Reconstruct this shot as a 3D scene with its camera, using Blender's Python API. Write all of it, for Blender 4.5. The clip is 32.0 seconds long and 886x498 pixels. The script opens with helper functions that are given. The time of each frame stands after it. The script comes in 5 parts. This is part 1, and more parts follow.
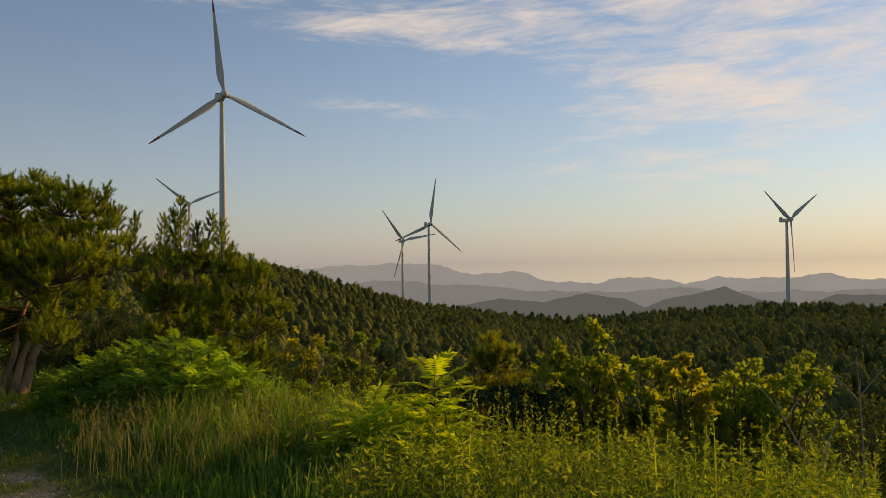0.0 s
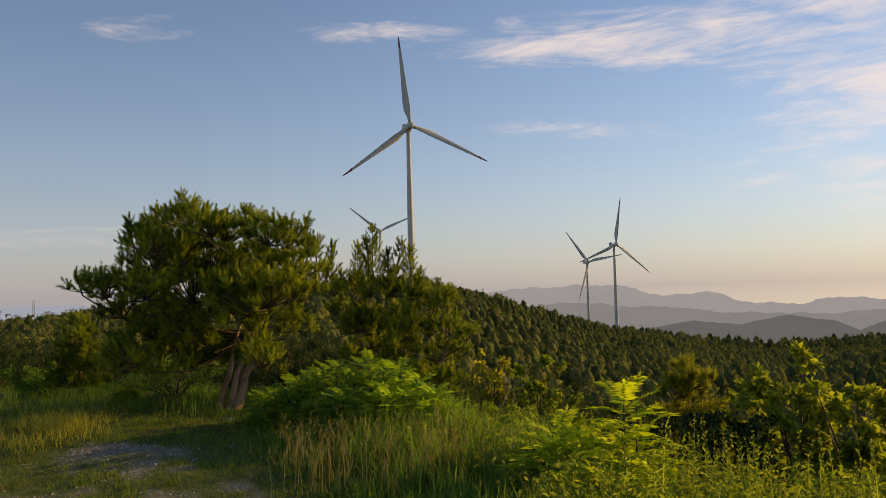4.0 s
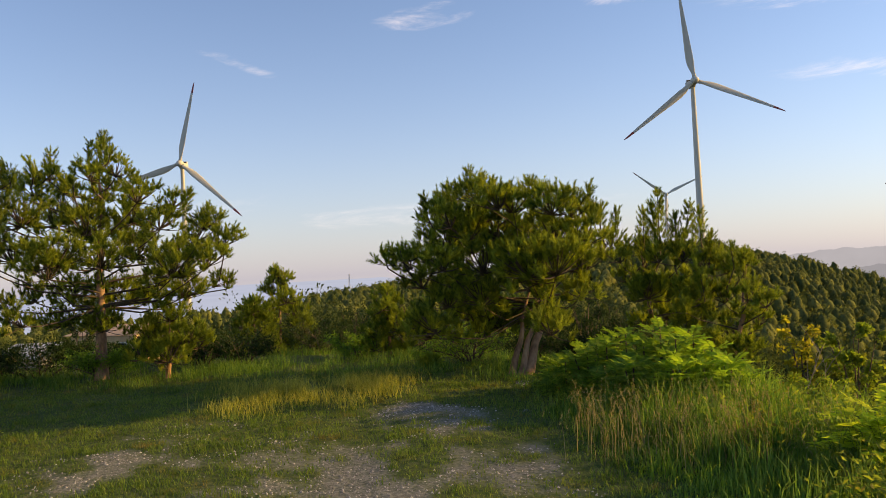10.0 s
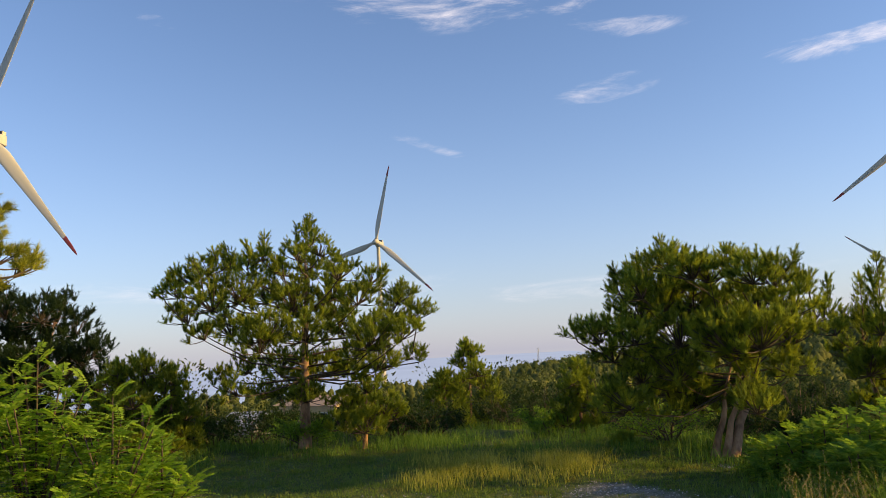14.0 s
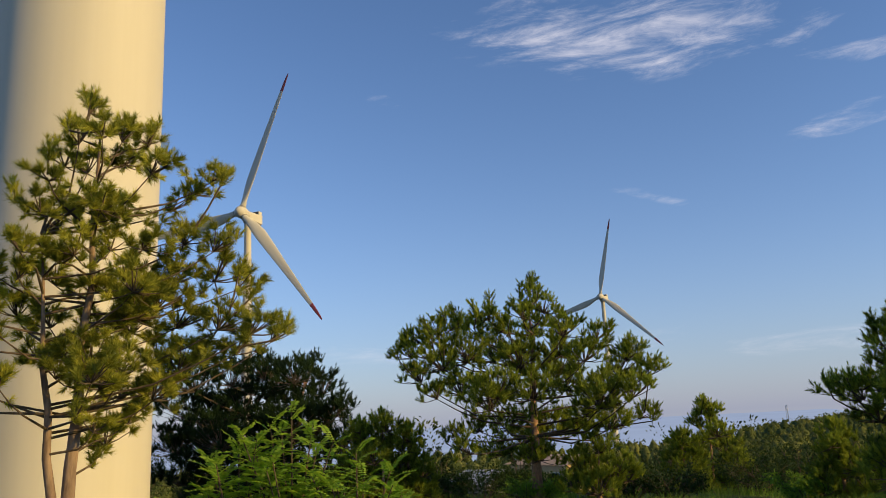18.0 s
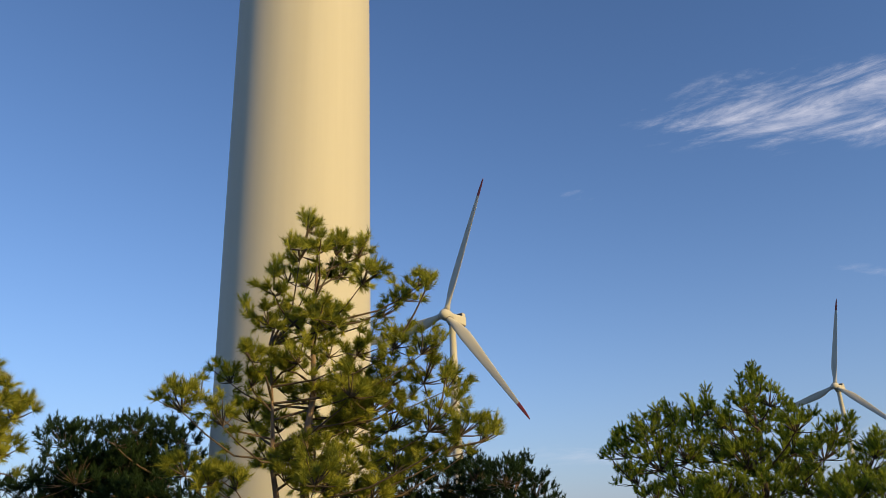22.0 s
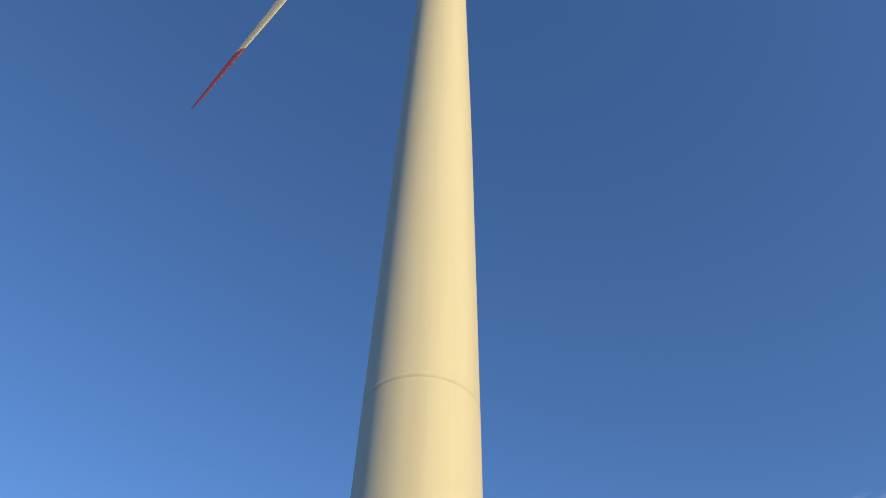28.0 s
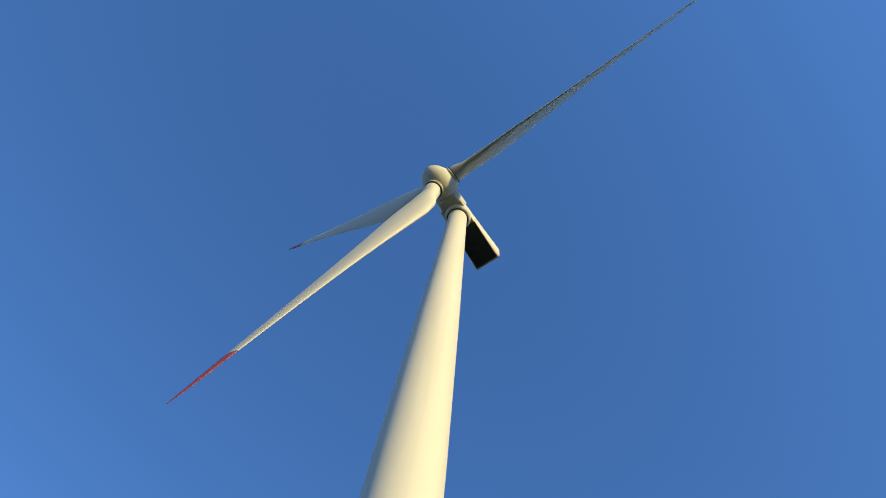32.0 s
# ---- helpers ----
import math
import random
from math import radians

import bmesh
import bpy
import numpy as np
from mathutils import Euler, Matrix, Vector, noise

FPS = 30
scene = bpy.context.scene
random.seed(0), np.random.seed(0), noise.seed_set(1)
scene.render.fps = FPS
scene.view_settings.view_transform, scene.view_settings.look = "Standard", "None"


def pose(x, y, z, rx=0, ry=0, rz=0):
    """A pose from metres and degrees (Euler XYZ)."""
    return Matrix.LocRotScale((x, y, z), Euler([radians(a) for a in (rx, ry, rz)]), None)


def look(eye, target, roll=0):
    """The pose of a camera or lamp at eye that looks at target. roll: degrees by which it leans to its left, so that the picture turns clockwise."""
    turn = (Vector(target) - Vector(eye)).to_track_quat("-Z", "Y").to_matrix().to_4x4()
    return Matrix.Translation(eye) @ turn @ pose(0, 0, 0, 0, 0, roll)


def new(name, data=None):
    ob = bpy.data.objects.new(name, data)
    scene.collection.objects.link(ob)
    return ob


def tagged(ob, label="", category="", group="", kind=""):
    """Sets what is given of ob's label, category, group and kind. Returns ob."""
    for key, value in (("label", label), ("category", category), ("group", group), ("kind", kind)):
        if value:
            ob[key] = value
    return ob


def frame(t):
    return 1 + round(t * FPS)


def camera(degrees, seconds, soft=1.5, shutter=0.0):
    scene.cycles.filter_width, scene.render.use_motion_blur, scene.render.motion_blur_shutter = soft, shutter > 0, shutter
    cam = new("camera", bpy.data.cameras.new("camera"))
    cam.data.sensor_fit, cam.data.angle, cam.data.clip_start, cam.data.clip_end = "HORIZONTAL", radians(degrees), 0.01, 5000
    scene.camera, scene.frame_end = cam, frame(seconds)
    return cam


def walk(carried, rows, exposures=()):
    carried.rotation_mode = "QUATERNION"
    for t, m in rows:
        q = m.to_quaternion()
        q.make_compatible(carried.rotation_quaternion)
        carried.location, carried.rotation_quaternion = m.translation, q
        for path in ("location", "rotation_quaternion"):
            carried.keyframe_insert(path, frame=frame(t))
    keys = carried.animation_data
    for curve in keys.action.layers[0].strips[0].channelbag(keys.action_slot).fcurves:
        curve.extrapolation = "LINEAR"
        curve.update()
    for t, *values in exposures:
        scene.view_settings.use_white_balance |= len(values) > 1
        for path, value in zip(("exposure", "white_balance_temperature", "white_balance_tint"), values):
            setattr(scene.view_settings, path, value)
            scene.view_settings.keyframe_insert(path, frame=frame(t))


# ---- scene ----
# ---- camera: a hand-held phone that turns on the spot, 1.6 m above the ground ----
EYE = (0.0, 0.0, 1.6)
TURNS = [  # seconds, bearing (degrees to the left of +y), pitch, roll
    (0.0, 11.32, 1.14, -0.82), (0.5, 13.23, 1.42, -0.93), (1.0, 15.07, 1.74, -0.97), (1.5, 17.12, 2.07, -1.00),
    (2.0, 18.85, 2.35, -1.00), (2.5, 20.15, 2.60, -1.06), (3.0, 21.68, 2.87, -1.16), (3.5, 23.36, 3.01, -1.35),
    (5.5, 29.55, 2.96, -2.12), (6.0, 31.78, 2.85, -2.36), (6.5, 33.44, 2.72, -2.57), (7.0, 34.82, 2.60, -2.80),
    (7.5, 36.21, 2.49, -3.03), (8.0, 37.54, 2.40, -3.22), (8.5, 39.75, 2.27, -3.41), (9.0, 41.93, 2.01, -3.23),
    (9.5, 44.17, 1.67, -3.10), (10.0, 45.69, 1.54, -3.07), (10.5, 46.79, 1.39, -3.11), (11.0, 47.01, 1.40, -3.10),
    (11.5, 49.97, 2.64, -3.32), (12.0, 53.51, 4.20, -3.18), (12.5, 55.66, 5.23, -3.03), (13.0, 56.45, 5.88, -3.02),
    (13.5, 57.60, 6.78, -2.98), (15.5, 65.32, 9.65, -3.22), (16.0, 67.38, 10.15, -3.22), (16.5, 69.35, 10.60, -3.39),
    (17.0, 70.96, 11.07, -3.37), (17.5, 73.08, 11.87, -3.19), (18.0, 75.58, 12.67, -2.88), (18.5, 77.84, 13.15, -2.65),
    (19.0, 79.96, 13.50, -2.56), (19.5, 81.98, 13.94, -2.58), (20.0, 83.95, 14.67, -2.60), (20.5, 85.60, 15.47, -2.65),
    (21.0, 87.26, 16.55, -2.57), (21.5, 89.02, 18.28, -2.44), (22.0, 90.59, 20.46, -2.18), (22.5, 91.53, 22.02, -2.12),
    (23.0, 92.83, 24.33, -1.95), (23.5, 94.02, 26.60, -1.63), (24.0, 95.05, 29.28, -1.43), (24.5, 95.86, 31.67, -1.84),
    (25.0, 96.93, 34.63, -0.82), (25.5, 97.51, 37.51, -0.89), (27.5, 99.60, 48.75, 1.31), (28.0, 100.28, 51.63, 1.55),
    (28.5, 100.57, 54.83, 1.61), (29.0, 100.19, 57.73, 2.22), (29.5, 100.04, 60.83, 3.68), (30.0, 101.00, 63.95, 5.43),
    (30.5, 102.92, 66.93, 7.91), (31.0, 104.69, 70.08, 10.35), (31.5, 104.66, 73.14, 11.84), (32.0, 104.41, 75.64, 13.61)]


def turned(yaw, pitch, roll):
    y, p = radians(yaw), radians(pitch)
    ahead = Vector((-math.sin(y) * math.cos(p), math.cos(y) * math.cos(p), math.sin(p)))
    return look(EYE, Vector(EYE) + ahead, roll)


cam = camera(59.53, 32.0, soft=0.5)
walk(cam, [(t, turned(a, b, c)) for t, a, b, c in TURNS],
     exposures=[(0,-0.27,7900,16),(6,.12,7250,21),(13,.6,7000,20),(14.5,.25,6200,17),(16,.02,5850,16),(19,-.03,5950,16),(23,-.12,5700,15),(24.2,-.05,5600,13),(25,-.12,5500,12),(28,.1,5300,12),(32,.46,5000,10)])

# ---- light: low evening sun from the far side of the valley, clear sky with cirrus ----
SUN_AZ, SUN_EL = -38.0, 16.0


def heading(az, el=0.0):
    a, e = radians(az), radians(el)
    return Vector((-math.sin(a) * math.cos(e), math.cos(a) * math.cos(e), math.sin(e)))


def spot(az, r, z=0.0):
    """A place r metres from the camera's stand at the bearing az."""
    return Vector((-r * math.sin(radians(az)), r * math.cos(radians(az)), z))


def seen_at(az, el, r):
    return spot(az, r, EYE[2] + r * math.tan(radians(el)))


sun = new("sun", bpy.data.lights.new("sun", "SUN"))
sun.data.energy, sun.data.angle, sun.data.color = 5.0, radians(0.6), (1.0, 0.68, 0.19)
sun.matrix_world = look((0, 0, 50), Vector((0, 0, 50)) - heading(SUN_AZ, SUN_EL))

world = bpy.data.worlds.new("evening_sky")
scene.world = world
world.use_nodes = True
wt = world.node_tree
for n in list(wt.nodes):
    wt.nodes.remove(n)


def wmath(op, a, b=None, c=None):
    n = wt.nodes.new("ShaderNodeMath")
    n.operation = op
    for k, v in enumerate((a, b, c)):
        if v is None:
            continue
        if isinstance(v, (int, float)):
            n.inputs[k].default_value = v
        else:
            wt.links.new(v, n.inputs[k])
    return n.outputs[0]


sky = wt.nodes.new("ShaderNodeTexSky")
sky.sky_type, sky.sun_disc = "NISHITA", False
sky.sun_elevation, sky.sun_rotation = radians(SUN_EL), radians(-SUN_AZ)
sky.altitude, sky.air_density, sky.dust_density, sky.ozone_density = 600, 1.0, 0.1, 3.0
where = wt.nodes.new("ShaderNodeTexCoord").outputs["Generated"]
sep = wt.nodes.new("ShaderNodeSeparateXYZ")
wt.links.new(where, sep.inputs[0])
sx, sy, sz = sep.outputs
el_deg = wmath("MULTIPLY", wmath("ARCSINE", sz), 57.2958)
az_deg = wmath("MULTIPLY", wmath("ARCTAN2", wmath("MULTIPLY", sx, -1.0), sy), 57.2958)
# cirrus: bearing, elevation, half length, half height, slope, strength
CIRRUS = [
    (9.0, 17.0, 19.0, 2.6, 0.06, 1.0), (-11.0, 12.5, 17.0, 5.5, 0.0, 1.0), (-9.0, 18.5, 16.0, 5.0, 0.1, 1.0),
    (60.3, 15.4, 4.0, 0.5, 0.33, 0.32), (46.0, 18.3, 5.0, 1.0, -0.12, 0.7), (45.0, 22.5, 6.0, 0.9, 0.1, 0.5),
    (28.0, 18.6, 9.0, 1.0, 0.02, 0.8), (60.0, 26.6, 17.0, 3.6, 0.12, 0.55), (79.5, 23.6, 1.9, 0.6, 0.05, 0.55),
    (50.0, 4.6, 22.0, 1.7, 0.02, 0.2), (78.0, 4.8, 22.0, 1.6, 0.0, 0.22), (-6.0, 7.0, 15.0, 3.2, 0.0, 0.55),
    (14.0, 11.3, 9.0, 1.1, 0.08, 0.35)]
veil = None
for az, el, a, b, slope, much in CIRRUS:
    dx = wmath("SUBTRACT", az_deg, az)
    dy = wmath("SUBTRACT", wmath("SUBTRACT", el_deg, el), wmath("MULTIPLY", dx, slope))
    u, v = wmath("DIVIDE", dx, a), wmath("DIVIDE", dy, b)
    far = wmath("ADD", wmath("MULTIPLY", u, u), wmath("MULTIPLY", v, v))
    m = wmath("MULTIPLY", wmath("MAXIMUM", wmath("SUBTRACT", 1.0, far), 0.0), much)
    veil = m if veil is None else wmath("MAXIMUM", veil, m)
flat = wt.nodes.new("ShaderNodeCombineXYZ")
wt.links.new(wmath("ADD", wmath("MULTIPLY", az_deg, 0.085), wmath("MULTIPLY", el_deg, 0.06)), flat.inputs[0])
wt.links.new(wmath("MULTIPLY", el_deg, 0.42), flat.inputs[1])
wisps = wt.nodes.new("ShaderNodeTexNoise")
wisps.inputs["Scale"].default_value, wisps.inputs["Detail"].default_value = 1.5, 9.0
wisps.inputs["Roughness"].default_value, wisps.inputs["Distortion"].default_value = 0.66, 0.4
wt.links.new(flat.outputs[0], wisps.inputs["Vector"])
raw = wmath("ADD", wmath("MULTIPLY", wisps.outputs[0], 3.4), wmath("MULTIPLY", wmath("POWER", veil, 0.7), 1.15))
soft_edge = wt.nodes.new("ShaderNodeMapRange")
soft_edge.interpolation_type = "SMOOTHSTEP"
soft_edge.inputs["From Min"].default_value, soft_edge.inputs["From Max"].default_value = 2.0, 3.5
wt.links.new(raw, soft_edge.inputs["Value"])
cover = wmath("MULTIPLY", soft_edge.outputs[0], wmath("MINIMUM", wmath("MULTIPLY", veil, 4.0), 1.0))
# thin haze low over land and sea
haze = wmath("MULTIPLY", wmath("POWER", 2.718, wmath("MULTIPLY", wmath("ABSOLUTE", el_deg), -0.14)), 0.92)
off_sun = wmath("DIVIDE", wmath("SUBTRACT", az_deg, SUN_AZ), 42.0)
sunward = wmath("POWER", 2.718, wmath("MULTIPLY", wmath("MULTIPLY", off_sun, off_sun), -1.0))
glow = wt.nodes.new("ShaderNodeMix")
glow.data_type = "RGBA"
wt.links.new(sunward, glow.inputs[0])
glow.inputs[6].default_value, glow.inputs[7].default_value = (2.3, 2.42, 2.85, 1), (4.7, 4.2, 3.4, 1)
tint = wt.nodes.new("ShaderNodeMix")
tint.data_type = "RGBA"
wt.links.new(haze, tint.inputs[0])
wt.links.new(sky.outputs[0], tint.inputs[6])
wt.links.new(glow.outputs[2], tint.inputs[7])
mix = wt.nodes.new("ShaderNodeMix")
mix.data_type = "RGBA"
wt.links.new(wmath("MULTIPLY", cover, 0.82), mix.inputs[0])
wt.links.new(tint.outputs[2], mix.inputs[6])
mix.inputs[7].default_value = (6.2, 5.8, 5.5, 1)
back = wt.nodes.new("ShaderNodeBackground")
back.inputs[1].default_value = 0.15
wt.links.new(mix.outputs[2], back.inputs[0])
wt.links.new(back.outputs[0], wt.nodes.new("ShaderNodeOutputWorld").inputs[0])


# ---- materials ----
def material(name):
    m = bpy.data.materials.new(name)
    m.use_nodes = True
    return m, m.node_tree, m.node_tree.nodes["Principled BSDF"]


def add_node(t, kind, **sockets):
    n = t.nodes.new(kind)
    for key, value in sockets.items():
        n.inputs[key.replace("_", " ")].default_value = value
    return n


def noise_mix(t, c1, c2, scale, detail=4.0, low=0.35, high=0.65, vector=None, stretch=None):
    """Two colours mixed by noise at object scale."""
    tex = add_node(t, "ShaderNodeTexNoise", Scale=scale, Detail=detail, Roughness=0.6)
    if vector is None:
        vector = t.nodes.new("ShaderNodeTexCoord").outputs["Object"]
    if stretch:
        mp = t.nodes.new("ShaderNodeMapping")
        mp.inputs["Scale"].default_value = stretch
        t.links.new(vector, mp.inputs["Vector"])
        vector = mp.outputs[0]
    t.links.new(vector, tex.inputs["Vector"])
    mr = add_node(t, "ShaderNodeMapRange", From_Min=low, From_Max=high)
    t.links.new(tex.outputs[0], mr.inputs["Value"])
    mx = t.nodes.new("ShaderNodeMix")
    mx.data_type = "RGBA"
    t.links.new(mr.outputs[0], mx.inputs[0])
    for k, c in ((6, c1), (7, c2)):
        if isinstance(c, tuple):
            mx.inputs[k].default_value = (*c, 1)
        else:
            t.links.new(c, mx.inputs[k])
    return mx.outputs[2], tex.outputs[0]


def bump(t, bsdf, height, strength=0.4, distance=0.02):
    b = add_node(t, "ShaderNodeBump", Strength=strength, Distance=distance)
    t.links.new(height, b.inputs["Height"])
    t.links.new(b.outputs[0], bsdf.inputs["Normal"])


def leaf_material(name, dark, light, through_leaf, rough=0.7, dry=None, shine=0.15, by_shoot=False):
    """Leaves: each one, or each shoot, its own shade between two greens; some light passes through."""
    m, t, b = material(name)
    geo = t.nodes.new("ShaderNodeNewGeometry")
    mx = t.nodes.new("ShaderNodeMix")
    mx.data_type = "RGBA"
    shade = geo.outputs["Random Per Island"]
    if by_shoot:
        age = t.nodes.new("ShaderNodeAttribute")
        age.attribute_name = "age"
        mean = add_node(t, "ShaderNodeMix", A=0.0, B=1.0)
        mean.inputs[0].default_value = 0.3
        t.links.new(age.outputs["Fac"], mean.inputs[2])
        t.links.new(shade, mean.inputs[3])
        shade = mean.outputs[0]
    t.links.new(shade, mx.inputs[0])
    mx.inputs[6].default_value, mx.inputs[7].default_value = (*dark, 1), (*light, 1)
    colour = mx.outputs[2]
    patch, _ = noise_mix(t, tuple(c * 0.75 for c in dark), colour, 1.7, 3.0, 0.25, 0.5)
    colour = patch
    if dry:
        colour, _ = noise_mix(t, colour, dry, 2.3, 3.0, 0.55, 0.72)
    t.links.new(colour, b.inputs["Base Color"])
    b.inputs["Roughness"].default_value = rough
    b.inputs["Specular IOR Level"].default_value = shine
    tr = t.nodes.new("ShaderNodeBsdfTranslucent")
    boost = t.nodes.new("ShaderNodeMix")
    boost.data_type, boost.blend_type = "RGBA", "MULTIPLY"
    boost.inputs[0].default_value = 1.0
    t.links.new(colour, boost.inputs[6])
    boost.inputs[7].default_value = (1.5, 1.45, 0.7, 1)
    t.links.new(boost.outputs[2], tr.inputs["Color"])
    sh = t.nodes.new("ShaderNodeMixShader")
    sh.inputs[0].default_value = through_leaf
    t.links.new(b.outputs[0], sh.inputs[1])
    t.links.new(tr.outputs[0], sh.inputs[2])
    t.links.new(sh.outputs[0], t.nodes["Material Output"].inputs[0])
    return m


NEEDLE = leaf_material("pine_needles", (0.035, 0.075, 0.015), (0.41, 0.47, 0.055), 0.45, by_shoot=True)
NEEDLE_WARM = leaf_material("pine_needles_yellowish", (0.08, 0.14, 0.02), (0.34, 0.39, 0.05), 0.45, by_shoot=True)
NEEDLE_LONG = leaf_material("white_pine_needles", (0.055, 0.085, 0.012), (0.52, 0.51, 0.06), 0.4, by_shoot=True)
# pine needles with the shade beside the tower put into the colour
NEEDLE_SHADED = leaf_material("shaded_pine_needles", (0.010, 0.024, 0.008), (0.032, 0.06, 0.016), 0.12, by_shoot=True)
# dark greens: the shade that the shrub belt stands in is painted in
LEAF_DARK_SHADED = leaf_material("dark_shaded_bush_leaves", (0.012, 0.032, 0.010), (0.05, 0.085, 0.022), 0.22)
LEAF_SUMAC = leaf_material("sumac_leaves", (0.10, 0.21, 0.03), (0.25, 0.37, 0.05), 0.5)
LEAF_MID = leaf_material("bush_leaves", (0.13, 0.21, 0.025), (0.28, 0.34, 0.045), 0.5, dry=(0.16, 0.13, 0.03))
LEAF_BRIGHT = leaf_material("bright_pinnate_leaves", (0.18, 0.33, 0.03), (0.32, 0.45, 0.05), 0.55)
LEAF_FERN = leaf_material("yellow_green_sapling_leaves", (0.34, 0.46, 0.035), (0.50, 0.58, 0.05), 0.6)
# olive as the bushes look in sun: the sunlight is put into the tone
LEAF_OLIVE = leaf_material("sunlit_olive_leaves", (0.13, 0.19, 0.02), (0.36, 0.40, 0.05), 0.5)
LEAF_YELLOW = leaf_material("yellowing_leaves", (0.22, 0.23, 0.025), (0.46, 0.42, 0.04), 0.5)
LEAF_WEED = leaf_material("slope_weeds", (0.08, 0.14, 0.022), (0.32, 0.38, 0.05), 0.5, dry=(0.20, 0.19, 0.04))
GRASS = leaf_material("grass_blades", (0.08, 0.15, 0.03), (0.20, 0.27, 0.06), 0.45, dry=(0.20, 0.17, 0.06))
GRASS_TALL = leaf_material("tall_grass", (0.06, 0.15, 0.03), (0.25, 0.37, 0.07), 0.5)
# lit copy of the grass: low sun painted in as yellow
GRASS_SUNLIT = leaf_material("sunlit_tuft_grass", (0.24, 0.27, 0.05), (0.50, 0.48, 0.12), 0.5)
STRAW = leaf_material("dry_straw", (0.24, 0.20, 0.10), (0.40, 0.34, 0.18), 0.4)
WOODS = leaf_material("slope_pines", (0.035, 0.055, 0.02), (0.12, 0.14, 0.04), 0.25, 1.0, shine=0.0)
# paler than the slope pines: valley haze is painted into these greens
FOREST_HAZED = leaf_material("hazed_hill_forest", (0.068, 0.092, 0.034), (0.20, 0.21, 0.065), 0.3, 1.0, shine=0.0)


def bark_material(name, c1, c2):
    m, t, b = material(name)
    col, h = noise_mix(t, c1, c2, 9.0, 6.0, 0.35, 0.65, stretch=(1, 1, 0.25))
    t.links.new(col, b.inputs["Base Color"])
    b.inputs["Roughness"].default_value = 0.9
    bump(t, b, h, 0.9, 0.02)
    return m


BARK = bark_material("pine_bark", (0.15, 0.08, 0.045), (0.42, 0.25, 0.14))
GREY_BARK = bark_material("grey_brown_bark", (0.13, 0.085, 0.055), (0.30, 0.21, 0.14))
TWIG = bark_material("twigs", (0.05, 0.035, 0.02), (0.12, 0.085, 0.05))
PALE_TWIG = bark_material("bare_twigs", (0.22, 0.18, 0.13), (0.36, 0.30, 0.22))

PAINT, t_, b_ = material("white_tower_paint")
col_, h_ = noise_mix(t_, (0.56, 0.53, 0.44), (0.51, 0.48, 0.39), 0.5, 6.0, 0.4, 0.75, stretch=(3, 3, 0.12))
t_.links.new(col_, b_.inputs["Base Color"])
b_.inputs["Roughness"].default_value, b_.inputs["Specular IOR Level"].default_value = 0.65, 0.25
RED, t_, b_ = material("red_tip_paint")
col_, h_ = noise_mix(t_, (0.33, 0.05, 0.035), (0.26, 0.05, 0.04), 0.8)
t_.links.new(col_, b_.inputs["Base Color"])
b_.inputs["Roughness"].default_value = 0.5
SEAM, t_, b_ = material("tower_joint_sealant")
col_, h_ = noise_mix(t_, (0.53, 0.50, 0.41), (0.48, 0.45, 0.36), 3.0)
t_.links.new(col_, b_.inputs["Base Color"])
b_.inputs["Roughness"].default_value = 0.7
DARK, t_, b_ = material("dark_underside_panel")
col_, h_ = noise_mix(t_, (0.03, 0.028, 0.025), (0.05, 0.045, 0.04), 1.0)
t_.links.new(col_, b_.inputs["Base Color"])
b_.inputs["Roughness"].default_value = 0.6
CONCRETE, t_, b_ = material("foundation_concrete")
col_, h_ = noise_mix(t_, (0.35, 0.34, 0.31), (0.24, 0.23, 0.21), 3.0, 8.0)
t_.links.new(col_, b_.inputs["Base Color"])
bump(t_, b_, h_, 0.4)

GROUND, t_, b_ = material("hilltop_ground")
pos_ = t_.nodes.new("ShaderNodeNewGeometry").outputs["Position"]
stones_, sh_ = noise_mix(t_, (0.115, 0.12, 0.095), (0.26, 0.26, 0.22), 26.0, 6.0, 0.35, 0.65, vector=pos_)
soil_, s2_ = noise_mix(t_, (0.045, 0.08, 0.02), (0.12, 0.14, 0.045), 9.0, 6.0, vector=pos_)
turf_ = t_.nodes.new("ShaderNodeAttribute")
turf_.attribute_name = "turf"
rag_ = add_node(t_, "ShaderNodeTexNoise", Scale=14.0, Detail=5.0, Roughness=0.65)
t_.links.new(pos_, rag_.inputs["Vector"])
edge_ = t_.nodes.new("ShaderNodeMath")
edge_.operation = "ADD"
t_.links.new(turf_.outputs["Fac"], edge_.inputs[0])
t_.links.new(rag_.outputs[0], edge_.inputs[1])
range_ = add_node(t_, "ShaderNodeMapRange", From_Min=0.5, From_Max=1.15)
t_.links.new(edge_.outputs[0], range_.inputs["Value"])
mix_ = t_.nodes.new("ShaderNodeMix")
mix_.data_type = "RGBA"
t_.links.new(range_.outputs[0], mix_.inputs[0])
t_.links.new(stones_, mix_.inputs[6])
t_.links.new(soil_, mix_.inputs[7])
mixed_ = mix_.outputs[2]
t_.links.new(mixed_, b_.inputs["Base Color"])
b_.inputs["Roughness"].default_value, b_.inputs["Specular IOR Level"].default_value = 0.95, 0.1
bump(t_, b_, sh_, 0.8, 0.03)

SOIL, t_, b_ = material("forest_floor")
col_, h_ = noise_mix(t_, (0.018, 0.03, 0.01), (0.04, 0.052, 0.018), 0.15, 8.0, vector=t_.nodes.new("ShaderNodeNewGeometry").outputs["Position"])
t_.links.new(col_, b_.inputs["Base Color"])
b_.inputs["Roughness"].default_value, b_.inputs["Specular IOR Level"].default_value = 1.0, 0.0


